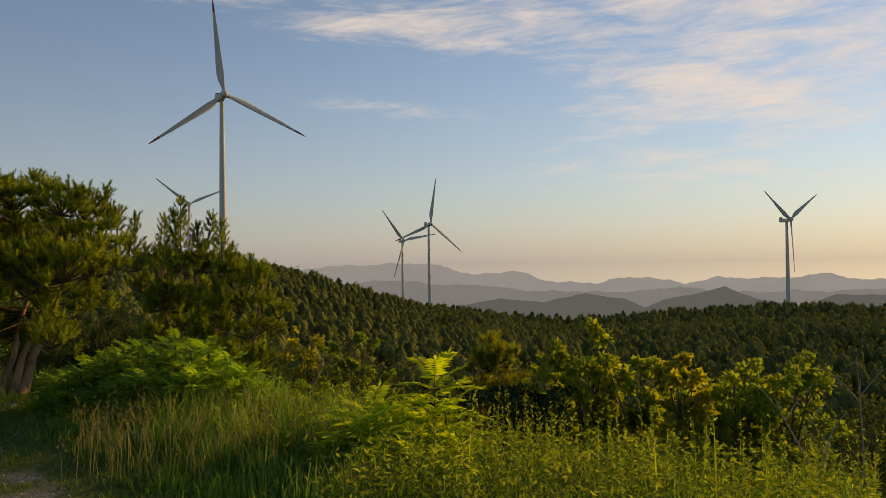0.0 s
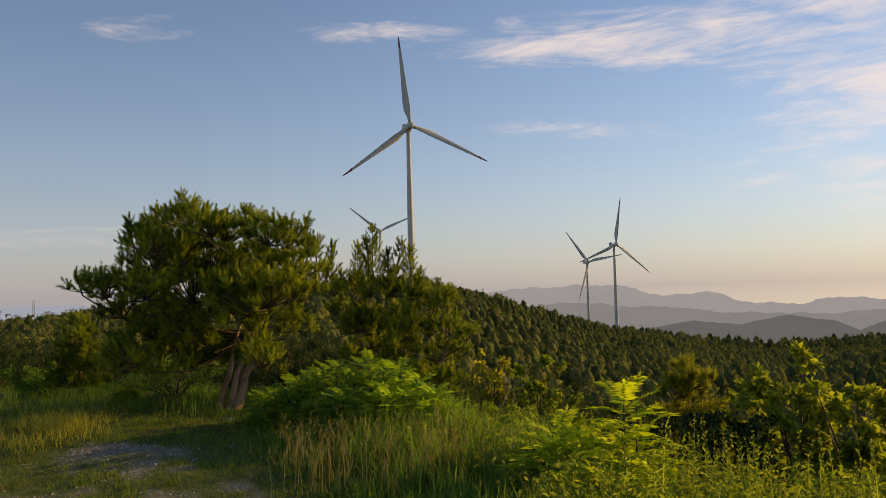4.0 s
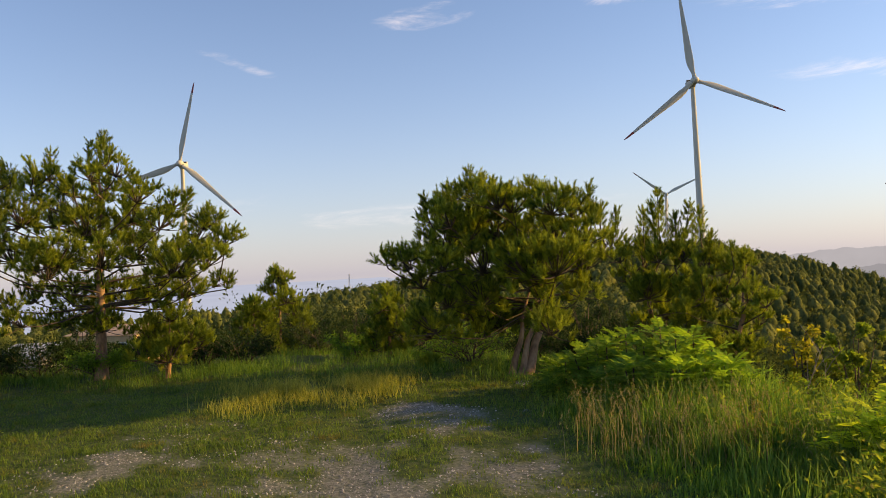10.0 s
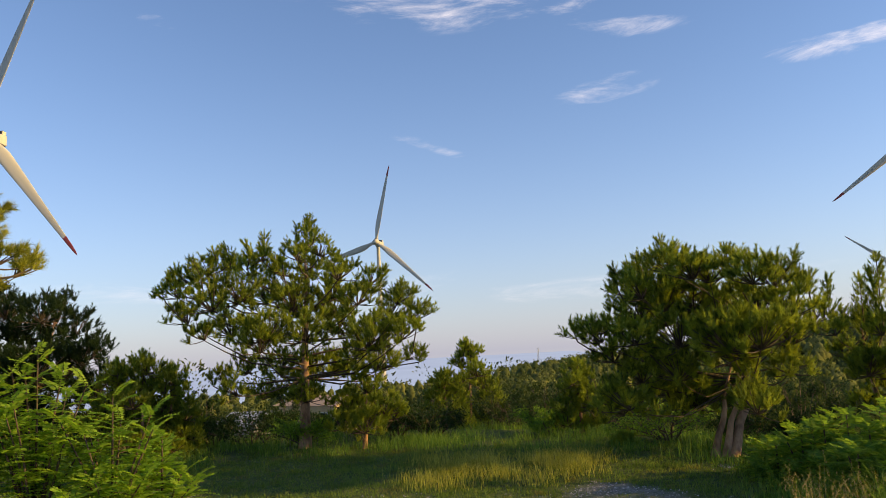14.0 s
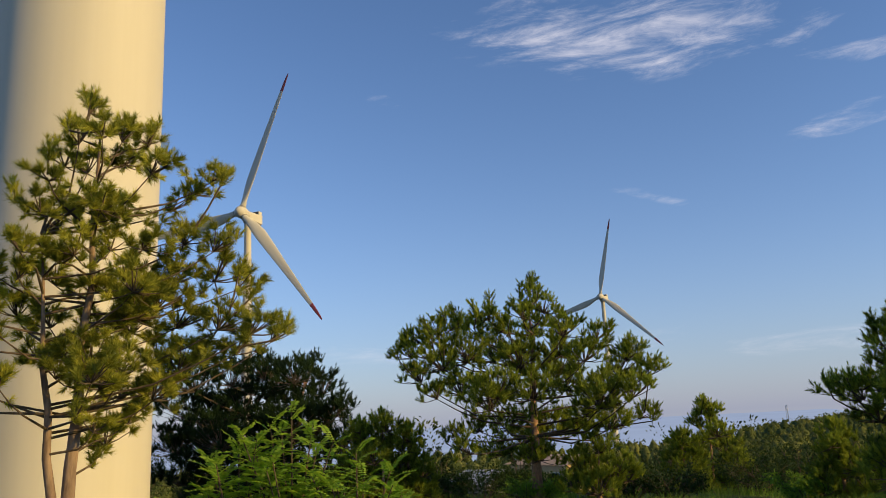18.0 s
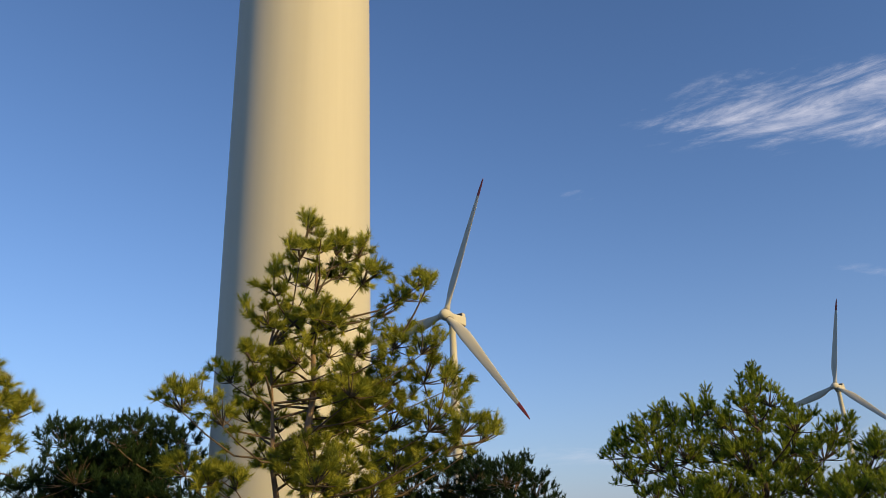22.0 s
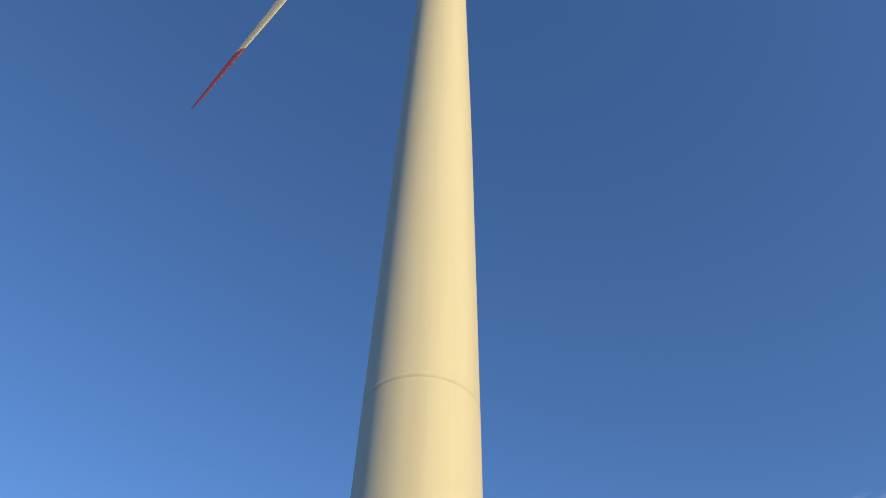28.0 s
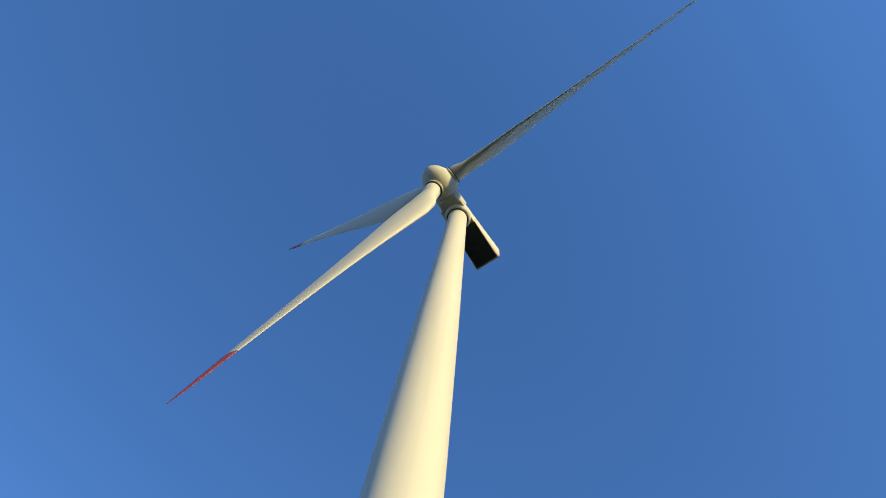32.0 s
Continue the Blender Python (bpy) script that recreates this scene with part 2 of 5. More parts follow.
def glowing_haze_material(name, colour, strength):
    """Hills many kilometres off, glowing: miles of lit air painted into the colour."""
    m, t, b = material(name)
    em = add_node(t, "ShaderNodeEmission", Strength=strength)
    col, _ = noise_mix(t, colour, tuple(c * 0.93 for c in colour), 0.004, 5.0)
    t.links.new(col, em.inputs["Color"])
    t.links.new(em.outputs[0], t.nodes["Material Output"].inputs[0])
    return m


# far low land and sea glow as well, haze painted in as pale blue
SEA = glowing_haze_material("glowing_hazy_sea", (0.34, 0.40, 0.50), 1.0)


# ---- mesh helpers ----
def mesh_of(name, verts, faces, smooth=False):
    verts, faces = np.asarray(verts, np.float32), np.asarray(faces, np.int32)
    me = bpy.data.meshes.new(name)
    me.vertices.add(len(verts))
    me.vertices.foreach_set("co", verts.ravel())
    me.loops.add(faces.size)
    me.loops.foreach_set("vertex_index", faces.ravel())
    me.polygons.add(len(faces))
    me.polygons.foreach_set("loop_start", np.arange(len(faces), dtype=np.int32) * faces.shape[1])
    if smooth:
        me.polygons.foreach_set("use_smooth", np.ones(len(faces), bool))
    me.update(calc_edges=True)
    me.validate()
    return me


def part(name, me, mat, parent=None, label="", m=None):
    ob = new(name, me)
    if mat is not None and not me.materials:
        me.materials.append(mat)
    ob.parent = parent
    if m is not None:
        ob.matrix_local = m
    return tagged(ob, label=label)


def thing(name, m, label, category, group="", kind=""):
    ob = new(name)
    ob.empty_display_size = 0.2
    ob.matrix_world = m
    return tagged(ob, label, category, group, kind)


def tube(points, radii, sides=7):
    """A tapered tube along points: quads and a closed end."""
    pts = [Vector(p) for p in points]
    V, F = [], []
    for i, p in enumerate(pts):
        d = (pts[min(i + 1, len(pts) - 1)] - pts[max(i - 1, 0)]).normalized()
        side = d.cross(Vector((0.3, 0.9, 0.1))).normalized()
        up = d.cross(side)
        for k in range(sides):
            a = 2 * math.pi * k / sides
            V.append(p + radii[i] * (math.cos(a) * side + math.sin(a) * up))
    for i in range(len(pts) - 1):
        for k in range(sides):
            F.append((i * sides + k, i * sides + (k + 1) % sides, (i + 1) * sides + (k + 1) % sides, (i + 1) * sides + k))
    return V, F


def joined(pieces):
    V, F, n = [], [], 0
    for v, f in pieces:
        V.extend(v)
        F.extend([tuple(i + n for i in q) for q in f])
        n += len(v)
    return V, F


def lathe(profile, sides=48):
    """A turned body from (radius, z) pairs."""
    V, F = [], []
    for r, z in profile:
        for k in range(sides):
            a = 2 * math.pi * k / sides
            V.append((r * math.cos(a), r * math.sin(a), z))
    for i in range(len(profile) - 1):
        for k in range(sides):
            F.append((i * sides + k, i * sides + (k + 1) % sides, (i + 1) * sides + (k + 1) % sides, (i + 1) * sides + k))
    return V, F


def unit(v):
    return v / np.maximum(np.linalg.norm(v, axis=-1, keepdims=True), 1e-9)


def needles(rng, base, along, shoot, length, count, width, spread=(0.5, 1.0), face=None):
    """Needle brushes: at every base a shoot along its direction, set with needles that turn their flat side outwards."""
    n = len(base)
    t = rng.uniform(0.05, 1.0, (n, count, 1))
    root = base[:, None] + along[:, None] * shoot[:, None, None] * t
    rand = unit(rng.normal(size=(n, count, 3)))
    perp = unit(np.cross(np.repeat(along[:, None], count, 1), rand))
    ang = rng.uniform(*spread, (n, count, 1)) * (1.15 - 0.55 * t)
    way = along[:, None] * np.cos(ang) + perp * np.sin(ang)
    tip = root + way * length * rng.uniform(0.75, 1.15, (n, count, 1))
    flat = rng.normal(size=(n, count, 3))
    if face is not None:
        flat = face[:, None] * 0.9 + perp * 0.8 + flat * 0.22
    side = unit(np.cross(way, flat)) * width / 2
    V = np.stack([root - side, root + side, tip], 2).reshape(-1, 3)
    return V, np.arange(len(V)).reshape(-1, 3)


def leaves(rng, at, way, length, width, fold=0.25, tumble=0.9, face=(0, 0, 0.7)):
    """Leaf blades from their stalk along way: folded diamonds."""
    n = len(at)
    way = unit(way)
    side = unit(np.cross(way, rng.normal(size=(n, 3)) * tumble + np.asarray(face)))
    up = np.cross(side, way)
    L = (length * rng.uniform(0.65, 1.2, (n, 1)))
    mid = at + way * L * 0.45
    w = width * rng.uniform(0.7, 1.15, (n, 1)) / 2
    V = np.stack([at, mid + side * w + up * w * fold, at + way * L - up * L * 0.12, mid - side * w + up * w * fold], 1).reshape(-1, 3)
    i = np.arange(n)[:, None] * 4
    F = np.concatenate([i + [0, 1, 2], i + [0, 2, 3]], 0)
    return V, F


def blades(rng, at, height, width, lean):
    """Grass blades, bent over at the tip."""
    n = len(at)
    a = rng.uniform(0, 2 * np.pi, n)
    d = np.stack([np.cos(a), np.sin(a), 0 * a], 1)
    s = np.stack([-np.sin(a), np.cos(a), 0 * a], 1) * (width / 2)
    h = np.asarray(height).reshape(-1, 1) * np.ones((n, 1))
    k = lean * rng.uniform(0.2, 1.3, (n, 1))
    z = np.array([[0, 0, 1.0]])
    mid = at + z * h * 0.55 + d * h * k * 0.3
    tip = at + z * h * (1 - 0.25 * k) + d * h * k
    V = np.stack([at - s, at + s, mid + s * 0.8, mid - s * 0.8, tip], 1).reshape(-1, 3)
    i = np.arange(n)[:, None] * 5
    F = np.concatenate([i + [0, 1, 2], i + [0, 2, 3], i + [3, 2, 4]], 0)
    return V, F


# ---- the ground: a hilltop pad, slopes, valley, far hills and the low land to the horizon ----
LAND_AZ = np.array([-180, -70, -40, -11, 2, 12, 21, 27, 36, 50, 62, 80, 105, 140, 180.0])
LAND_PAD = np.array([22, 9, 4.6, 4.6, 4.8, 5.5, 7.0, 9.5, 12, 15, 17, 19, 24, 24, 22.0])
LAND_Z60 = np.array([-3, -8, -15, -17, -16, -15, -13, -11, -8, -6, -6, -6, -4, -3, -3.0])
LAND_FAR = np.array([-24, -400, -400, -400, -400, -400, -400, -400, -300, -24, -24, -24, -24, -24, -24.0])
LAND_MID = np.array([-60, -110, -110, -110, -110, -110, -110, -110, -90, -50, -50, -50, -50, -50, -60.0])
RIDGE_R = np.array([200, 500, 600, 610, 620, 560, 340, 240, 250, 260, 200, 150, 120, 120, 200.0])
RIDGE_Z = np.array([-8, -40, -34, -36, -47, -32, -3.5, 4.0, 0.5, -5, -9, -8, -6, -5, -8.0])


def land(x, y):
    """Height of the ground."""
    r, az = np.hypot(x, y), np.degrees(np.arctan2(-x, y))
    pad, z60, rr, rz, mid, low = (np.interp(az, LAND_AZ, c) for c in (LAND_PAD, LAND_Z60, RIDGE_R, RIDGE_Z, LAND_MID, LAND_FAR))
    a = np.clip((r - pad) / (60 - pad), 0, 1)
    b = np.clip((r - 60) / (rr - 60), 0, 1)
    b = b * b * (3 - 2 * b)
    c = np.clip((r - rr) / 600, 0, 1)
    c = c * c * (3 - 2 * c) ** 1
    d = np.clip((r - rr - 600) / 3300, 0, 1)
    z = a ** 1.15 * z60
    z = np.where(r > 60, z60 + (rz - z60) * b, z)
    z = np.where(r > rr, rz + (mid - rz) * c, z)
    z = np.where(r > rr + 600, mid + (low - mid) * d, z)
    roll = 0.5 * np.sin(x * 0.05 + 1) * np.cos(y * 0.043) + 1.2 * np.sin(x * 0.017) * np.sin(y * 0.021 + 2)
    small = 0.03 * np.sin(x * 1.3 + 0.4 * y) * np.cos(y * 1.1) + 0.015 * np.sin(x * 3.1) * np.sin(y * 2.7)
    return z + roll * np.clip((r - 25) / 60, 0, 1) + small


LATTICE = np.random.default_rng(77).random((256, 256))


def patchy(x, y, scale):
    """Smooth random patches, 0 to 1, scale of them a metre."""
    u, v = np.asarray(x) * scale + 1000.3, np.asarray(y) * scale + 1000.7
    i, k = np.floor(u).astype(int), np.floor(v).astype(int)
    f, g = u - i, v - k
    f, g = f * f * (3 - 2 * f), g * g * (3 - 2 * g)
    at = lambda a, b: LATTICE[a % 256, b % 256]
    return (at(i, k) * (1 - f) + at(i + 1, k) * f) * (1 - g) + (at(i, k + 1) * (1 - f) + at(i + 1, k + 1) * f) * g


def turf(x, y):
    """How thickly grass covers the gravel, 0 to 1: thin on the wheel-worn middle of the pad, closed towards its rim."""
    r, az = np.hypot(x, y), np.degrees(np.arctan2(-x, y))
    worn = np.interp(r, [0, 4, 8.5, 10.5, 12], [-0.06, -0.05, -0.02, 0.12, 0.35]) + np.interp(az, [20, 34, 40, 50, 75, 100], [0.3, 0.25, 0.10, 0.04, 0.05, 0.1])
    p = 0.42 * patchy(x, y, 0.9) + 0.33 * patchy(x, y, 2.6) + 0.25 * patchy(x, y, 6.5)
    return np.clip((p + worn - 0.34) / 0.24, 0, 1)


def land_at(az, r):
    p = spot(az, r)
    return float(land(np.array(p.x), np.array(p.y)))


def on_land(az, r, sink=0.0):
    return spot(az, r, land_at(az, r) - sink)


def ground_sheet(name, r_in, r_out, rings, mat, label, step=1.5):
    az = np.radians(np.arange(-180, 180, step))
    rad = np.concatenate([[r_in], r_in + (r_out - r_in) * (np.geomspace(1, 40, rings) - 1) / 39]) if r_in > 1 else np.concatenate([[0.02], np.geomspace(0.3, r_out, rings)])
    X, Y = -rad[:, None] * np.sin(az), rad[:, None] * np.cos(az)
    V = np.stack([X, Y, land(X, Y)], -1).reshape(-1, 3)
    n = len(az)
    i, k = np.meshgrid(np.arange(len(rad) - 1), np.arange(n), indexing="ij")
    F = np.stack([i * n + k, i * n + (k + 1) % n, (i + 1) * n + (k + 1) % n, (i + 1) * n + k], -1).reshape(-1, 4)
    F = np.concatenate([F, [[0, n // 4, n // 2, 3 * n // 4]]])
    return tagged(part(name, mesh_of(name, V, F, True), mat), label, "ground", kind="structure")


ground_sheet("ground", 0, 4900, 190, GROUND, "hilltop ground of gravel and short green grass", 0.6)
me_ground = bpy.data.objects["ground"].data
cover_of = np.zeros(len(me_ground.vertices) * 3, np.float32)
me_ground.vertices.foreach_get("co", cover_of)
cover_of = cover_of.reshape(-1, 3)
me_ground.attributes.new("turf", "FLOAT", "POINT").data.foreach_set("value", turf(cover_of[:, 0], cover_of[:, 1]).astype(np.float32))
me_ground.materials.append(SOIL)
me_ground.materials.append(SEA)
cen = np.zeros(len(me_ground.polygons) * 3)
me_ground.polygons.foreach_get("center", cen)
cen = cen.reshape(-1, 3)
az_c = np.degrees(np.arctan2(-cen[:, 0], cen[:, 1]))
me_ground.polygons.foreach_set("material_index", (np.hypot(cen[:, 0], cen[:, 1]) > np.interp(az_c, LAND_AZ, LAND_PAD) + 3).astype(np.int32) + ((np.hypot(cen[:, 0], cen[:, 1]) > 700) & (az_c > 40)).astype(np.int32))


# ---- far hills, in layers ----
def hill_layer(name, r, crest, low, mat, label, rough, seed, az0=-75, az1=40):
    """A wooded or hazy ridge far off. crest: (bearing, elevation) pairs."""
    rng = np.random.default_rng(seed)
    az = np.arange(az0, az1, 0.12)
    el = np.interp(az, [c[0] for c in crest], [c[1] for c in crest])
    for f in (0.9, 1.9, 4.3, 9.1, 19.0):
        el = el + rough / f ** 0.75 * (0.6 - np.abs(np.sin(az * f * 0.5 + rng.uniform(0, 6)))) * 1.3
    V, F = [], []
    for k, (dr, frac) in enumerate(((-0.10, 0.0), (-0.03, 0.75), (0.0, 1.0), (0.08, 0.5))):
        rr = r * (1 + dr)
        z = EYE[2] + r * np.tan(np.radians(low + (el - low) * frac))
        V.append(np.stack([-rr * np.sin(np.radians(az)), rr * np.cos(np.radians(az)), z], -1))
    n = len(az)
    i, k = np.meshgrid(np.arange(3), np.arange(n - 1), indexing="ij")
    F = np.stack([i * n + k, i * n + k + 1, (i + 1) * n + k + 1, (i + 1) * n + k], -1).reshape(-1, 4)
    return tagged(part(name, mesh_of(name, np.concatenate(V), F, True), mat), label, "hill", kind="structure")


# each ridge glows in a painted haze tone, paler with distance
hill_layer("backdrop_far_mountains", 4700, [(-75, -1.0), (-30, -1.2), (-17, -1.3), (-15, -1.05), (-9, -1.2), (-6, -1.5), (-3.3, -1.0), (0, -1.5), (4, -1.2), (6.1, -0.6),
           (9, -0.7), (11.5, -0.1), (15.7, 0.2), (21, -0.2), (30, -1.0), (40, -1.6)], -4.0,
           glowing_haze_material("far_mountain_haze", (0.325, 0.335, 0.35), 1.0), "pale blue-grey mountains in evening haze", 0.15, 3)
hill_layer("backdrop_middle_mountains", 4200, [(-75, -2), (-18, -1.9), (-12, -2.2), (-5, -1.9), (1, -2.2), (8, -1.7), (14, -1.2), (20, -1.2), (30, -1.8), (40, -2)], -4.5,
           glowing_haze_material("middle_mountain_haze", (0.235, 0.245, 0.258), 1.0), "grey mountain ridge in evening haze", 0.14, 4)
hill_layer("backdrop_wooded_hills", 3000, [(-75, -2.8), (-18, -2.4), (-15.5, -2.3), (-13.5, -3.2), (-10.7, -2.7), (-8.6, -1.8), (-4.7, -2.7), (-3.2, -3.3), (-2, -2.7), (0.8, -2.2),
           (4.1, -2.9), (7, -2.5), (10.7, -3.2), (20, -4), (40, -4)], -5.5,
           glowing_haze_material("wooded_hill_haze", (0.132, 0.142, 0.148), 1.0), "dusky wooded hills in haze", 0.07, 5)


# ---- wind turbines ----
FRONT = Vector((0.846, -0.533, 0.0))


def blade_meshes():
    """One blade from root to tip along +z; chord along x; the red tip apart."""
    span = [0.0, 0.03, 0.07, 0.13, 0.20, 0.30, 0.42, 0.55, 0.68, 0.78, 0.862, 0.93, 0.98, 1.0]
    chord = [1.75, 1.75, 2.0, 3.0, 3.55, 3.3, 2.8, 2.3, 1.85, 1.5, 1.15, 0.9, 0.55, 0.12]
    thick = [1.0, 1.0, 0.8, 0.46, 0.33, 0.27, 0.23, 0.2, 0.18, 0.17, 0.16, 0.15, 0.14, 0.14]
    sides = 72
    rings = []
    fine = np.concatenate([np.linspace(0, 0.862, 52), np.linspace(0.862, 1.0, 13)[1:]])
    for s, c, th in zip(fine, np.interp(fine, span, chord), np.interp(fine, span, thick)):
        tw = radians(-24 * (1 - s) ** 1.6)
        ring = []
        for k in range(sides):
            a = 2 * math.pi * k / sides
            x, y = math.cos(a), math.sin(a)
            foil = 0.5 * (1 - x) * 0.35 + 0.65
            px = c * 0.5 * x + (0 if th > 0.9 else -0.2 * c * min(1, s * 8))
            py = 0.5 * c * th * y * (foil if th < 0.9 else 1)
            ring.append((px * math.cos(tw) - py * math.sin(tw), px * math.sin(tw) + py * math.cos(tw), 1.1 + s * 43.4))
        rings.append(ring)

    def loft(rs):
        V = [p for r in rs for p in r]
        F = [(i * sides + k, i * sides + (k + 1) % sides, (i + 1) * sides + (k + 1) % sides, (i + 1) * sides + k)
             for i in range(len(rs) - 1) for k in range(sides)]
        return V, F
    return mesh_of("blade", *loft(rings[:52]), True), mesh_of("red_tip", *loft(rings[51:]), True)


def box_mesh(name, lo, hi, bevel=0.15, taper=None):
    bm = bmesh.new()
    bmesh.ops.create_cube(bm, size=1)
    for v in bm.verts:
        v.co = Vector([lo[k] + (v.co[k] + 0.5) * (hi[k] - lo[k]) for k in range(3)])
        if taper:
            taper(v)
    if bevel:
        bmesh.ops.bevel(bm, geom=bm.edges[:], offset=bevel, segments=3, profile=0.6, affect="EDGES")
    me = bpy.data.meshes.new(name)
    bm.to_mesh(me)
    bm.free()
    return me


def nose(v):
    if v.co.x > 0:
        v.co.y *= 0.72
        v.co.z = v.co.z * 0.8 + 0.1


TOWER_H = 81.0
TOWER = mesh_of("tower", *lathe([(1.64, 0), (1.64, 1.5), (1.63, 14.9), (1.625, 16.0), (1.58, 30), (1.40, 48), (1.10, 70), (0.98, 80.6), (1.02, 80.7), (1.02, 81.0), (0.6, 81.0)], 96), True)
JOINT = mesh_of("joint_ring", *lathe([(1.622, -0.10), (1.630, -0.09), (1.630, 0.09), (1.620, 0.10)], 96), True)
BEARING = mesh_of("yaw_bearing", *lathe([(1.0, -0.85), (1.10, -0.85), (1.12, -0.7), (1.0, -0.6)], 48), True)
PLINTH = mesh_of("foundation", *lathe([(0.1, 0.22), (2.3, 0.22), (2.4, 0.15), (2.5, -2.5)], 48))
NACELLE = box_mesh("nacelle_body", (-6.0, -1.5, -0.1), (2.3, 1.5, 2.9), 0.35, nose)
BELLY = box_mesh("underside_panel", (-5.7, -1.28, -0.28), (-1.25, 1.28, 0.0), 0.06)
RAIL = box_mesh("side_rail", (-4.9, -0.09, -0.2), (1.4, 0.09, 0.1), 0.05)
COOLER = box_mesh("cooler_box", (-6.1, -1.1, 2.75), (-4.4, 1.1, 4.0), 0.1)
GRILLE = box_mesh("cooler_grille", (-0.03, -0.9, -0.45), (0.03, 0.9, 0.45), 0.02)
SPINNER = mesh_of("spinner", *lathe([(1.25, -1.45), (1.70, -1.3), (1.86, -0.4), (1.80, 0.5), (1.50, 1.25), (1.05, 1.85), (0.5, 2.25), (0.01, 2.35)], 40), True)
NECK = mesh_of("main_shaft_housing", *lathe([(0.9, -1.2), (1.42, -1.1), (1.36, 0.0), (1.25, 0.9), (0.9, 0.95)], 40), True)
SADDLE = mesh_of("yaw_housing", *lathe([(1.12, -0.75), (1.3, -0.7), (1.42, 0.0), (1.42, 0.6), (1.1, 0.7)], 40), True)
COLLAR = mesh_of("blade_collar", *lathe([(0.95, 0.95), (1.06, 1.0), (1.06, 1.55), (1.0, 1.58), (1.0, 1.66), (1.05, 1.7), (1.05, 1.82), (0.88, 1.86)], 32), True)
SEAL = mesh_of("root_seal", *lathe([(0.9, 1.87), (1.0, 1.88), (1.0, 1.96), (0.9, 1.97)], 32), True)
BLADE, TIP = blade_meshes()


def wind_turbine(az, hub_el, r, phase, label):
    hub = seen_at(az, hub_el, r)
    turn = math.atan2(FRONT.y, FRONT.x) - (0.0 if r < 300 else radians(12))
    axis = hub - Vector((math.cos(turn), math.sin(turn), 0)) * 3.75
    z0 = float(land(np.array(axis.x), np.array(axis.y)))
    top = hub.z - 1.65
    t = thing("wind_turbine", Matrix.Translation((axis.x, axis.y, z0)), label, "wind turbine", "turbines of the wind farm")
    k = (top - z0) / TOWER_H
    tower = part("tower", TOWER, PAINT, t, m=Matrix.Diagonal((1, 1, k, 1)))
    part("joint_ring", JOINT, SEAM, tower, m=Matrix.Translation((0, 0, 15.35)))
    part("foundation", PLINTH, CONCRETE, t)
    yaw = Matrix.Translation((0, 0, top - z0)) @ Matrix.Rotation(turn, 4, "Z") @ Matrix.Rotation(radians(-1), 4, "Y")
    part("yaw_bearing", BEARING, DARK, t, m=yaw)
    nac = part("nacelle", NACELLE, PAINT, t, m=yaw)
    part("underside_panel", BELLY, DARK, nac, "dark open underside panel")
    for y in (-1.16, 1.16):
        part("side_rail", RAIL, PAINT, nac, m=Matrix.Translation((0, y, 0)))
    part("main_shaft_housing", NECK, PAINT, t, m=yaw @ Matrix.Translation((1.7, 0, 1.55)) @ Matrix.Rotation(radians(90), 4, "Y"))
    part("yaw_housing", SADDLE, PAINT, t, m=yaw)
    cool = part("cooler_box", COOLER, PAINT, t, m=yaw)
    for x in (-6.11, -4.39):
        part("cooler_grille", GRILLE, DARK, cool, m=Matrix.Translation((x, 0, 3.38)))
    hubm = yaw @ Matrix.Translation((3.75, 0, 1.65))
    part("spinner", SPINNER, PAINT, t, m=hubm @ Matrix.Rotation(radians(90), 4, "Y"))
    for i in range(3):
        # phase: degrees from upright, turning towards the turbine's own right
        m = hubm @ Matrix.Rotation(radians(phase + 120 * i), 4, "X") @ Matrix.Rotation(radians(2.0), 4, "Y")
        b = part("blade", BLADE, PAINT, t, m=m @ Matrix.Rotation(radians(84), 4, "Z"))
        part("red_tip", TIP, RED, b, "red-painted blade tip")
        part("blade_collar", COLLAR, PAINT, b)
        part("root_seal", SEAL, DARK, b, "black rubber seal round the blade root")
    return t


TURBINES = [
    (112.44, 80.05, 14.3, 42, "tall white wind turbine with red blade tips on the hilltop pad"),
    (27.0, 12.2, 382, 7, "white wind turbine behind the pines on the hill"),
    (12.2, 3.0, 740, -8, "distant white wind turbine on the wooded ridge"),
    (14.2, 1.8, 880, 40, "distant white wind turbine beyond the wooded ridge"),
    (-12.9, 2.7, 705, 60, "distant white wind turbine across the valley"),
    (64.2, 8.4, 437, -13, "white wind turbine rising behind the spreading pine"),
    (90.6, 15.6, 230, -22, "white wind turbine with red blade tips beyond the pines"),
    (29.4, 4.5, 885, 54, "far white wind turbine half hidden by the pines"),
]
for row in TURBINES:
    wind_turbine(*row)


# ---- pines ----
SHORT = (0.17, 0.058, 60, 0.0085, (0.5, 1.1))   # shoot, needle, needles a shoot, needle width, angles to the shoot
COARSE = (0.24, 0.09, 36, 0.016, (0.5, 1.1))
LONG = (0.11, 0.09, 44, 0.0075, (0.35, 1.2))


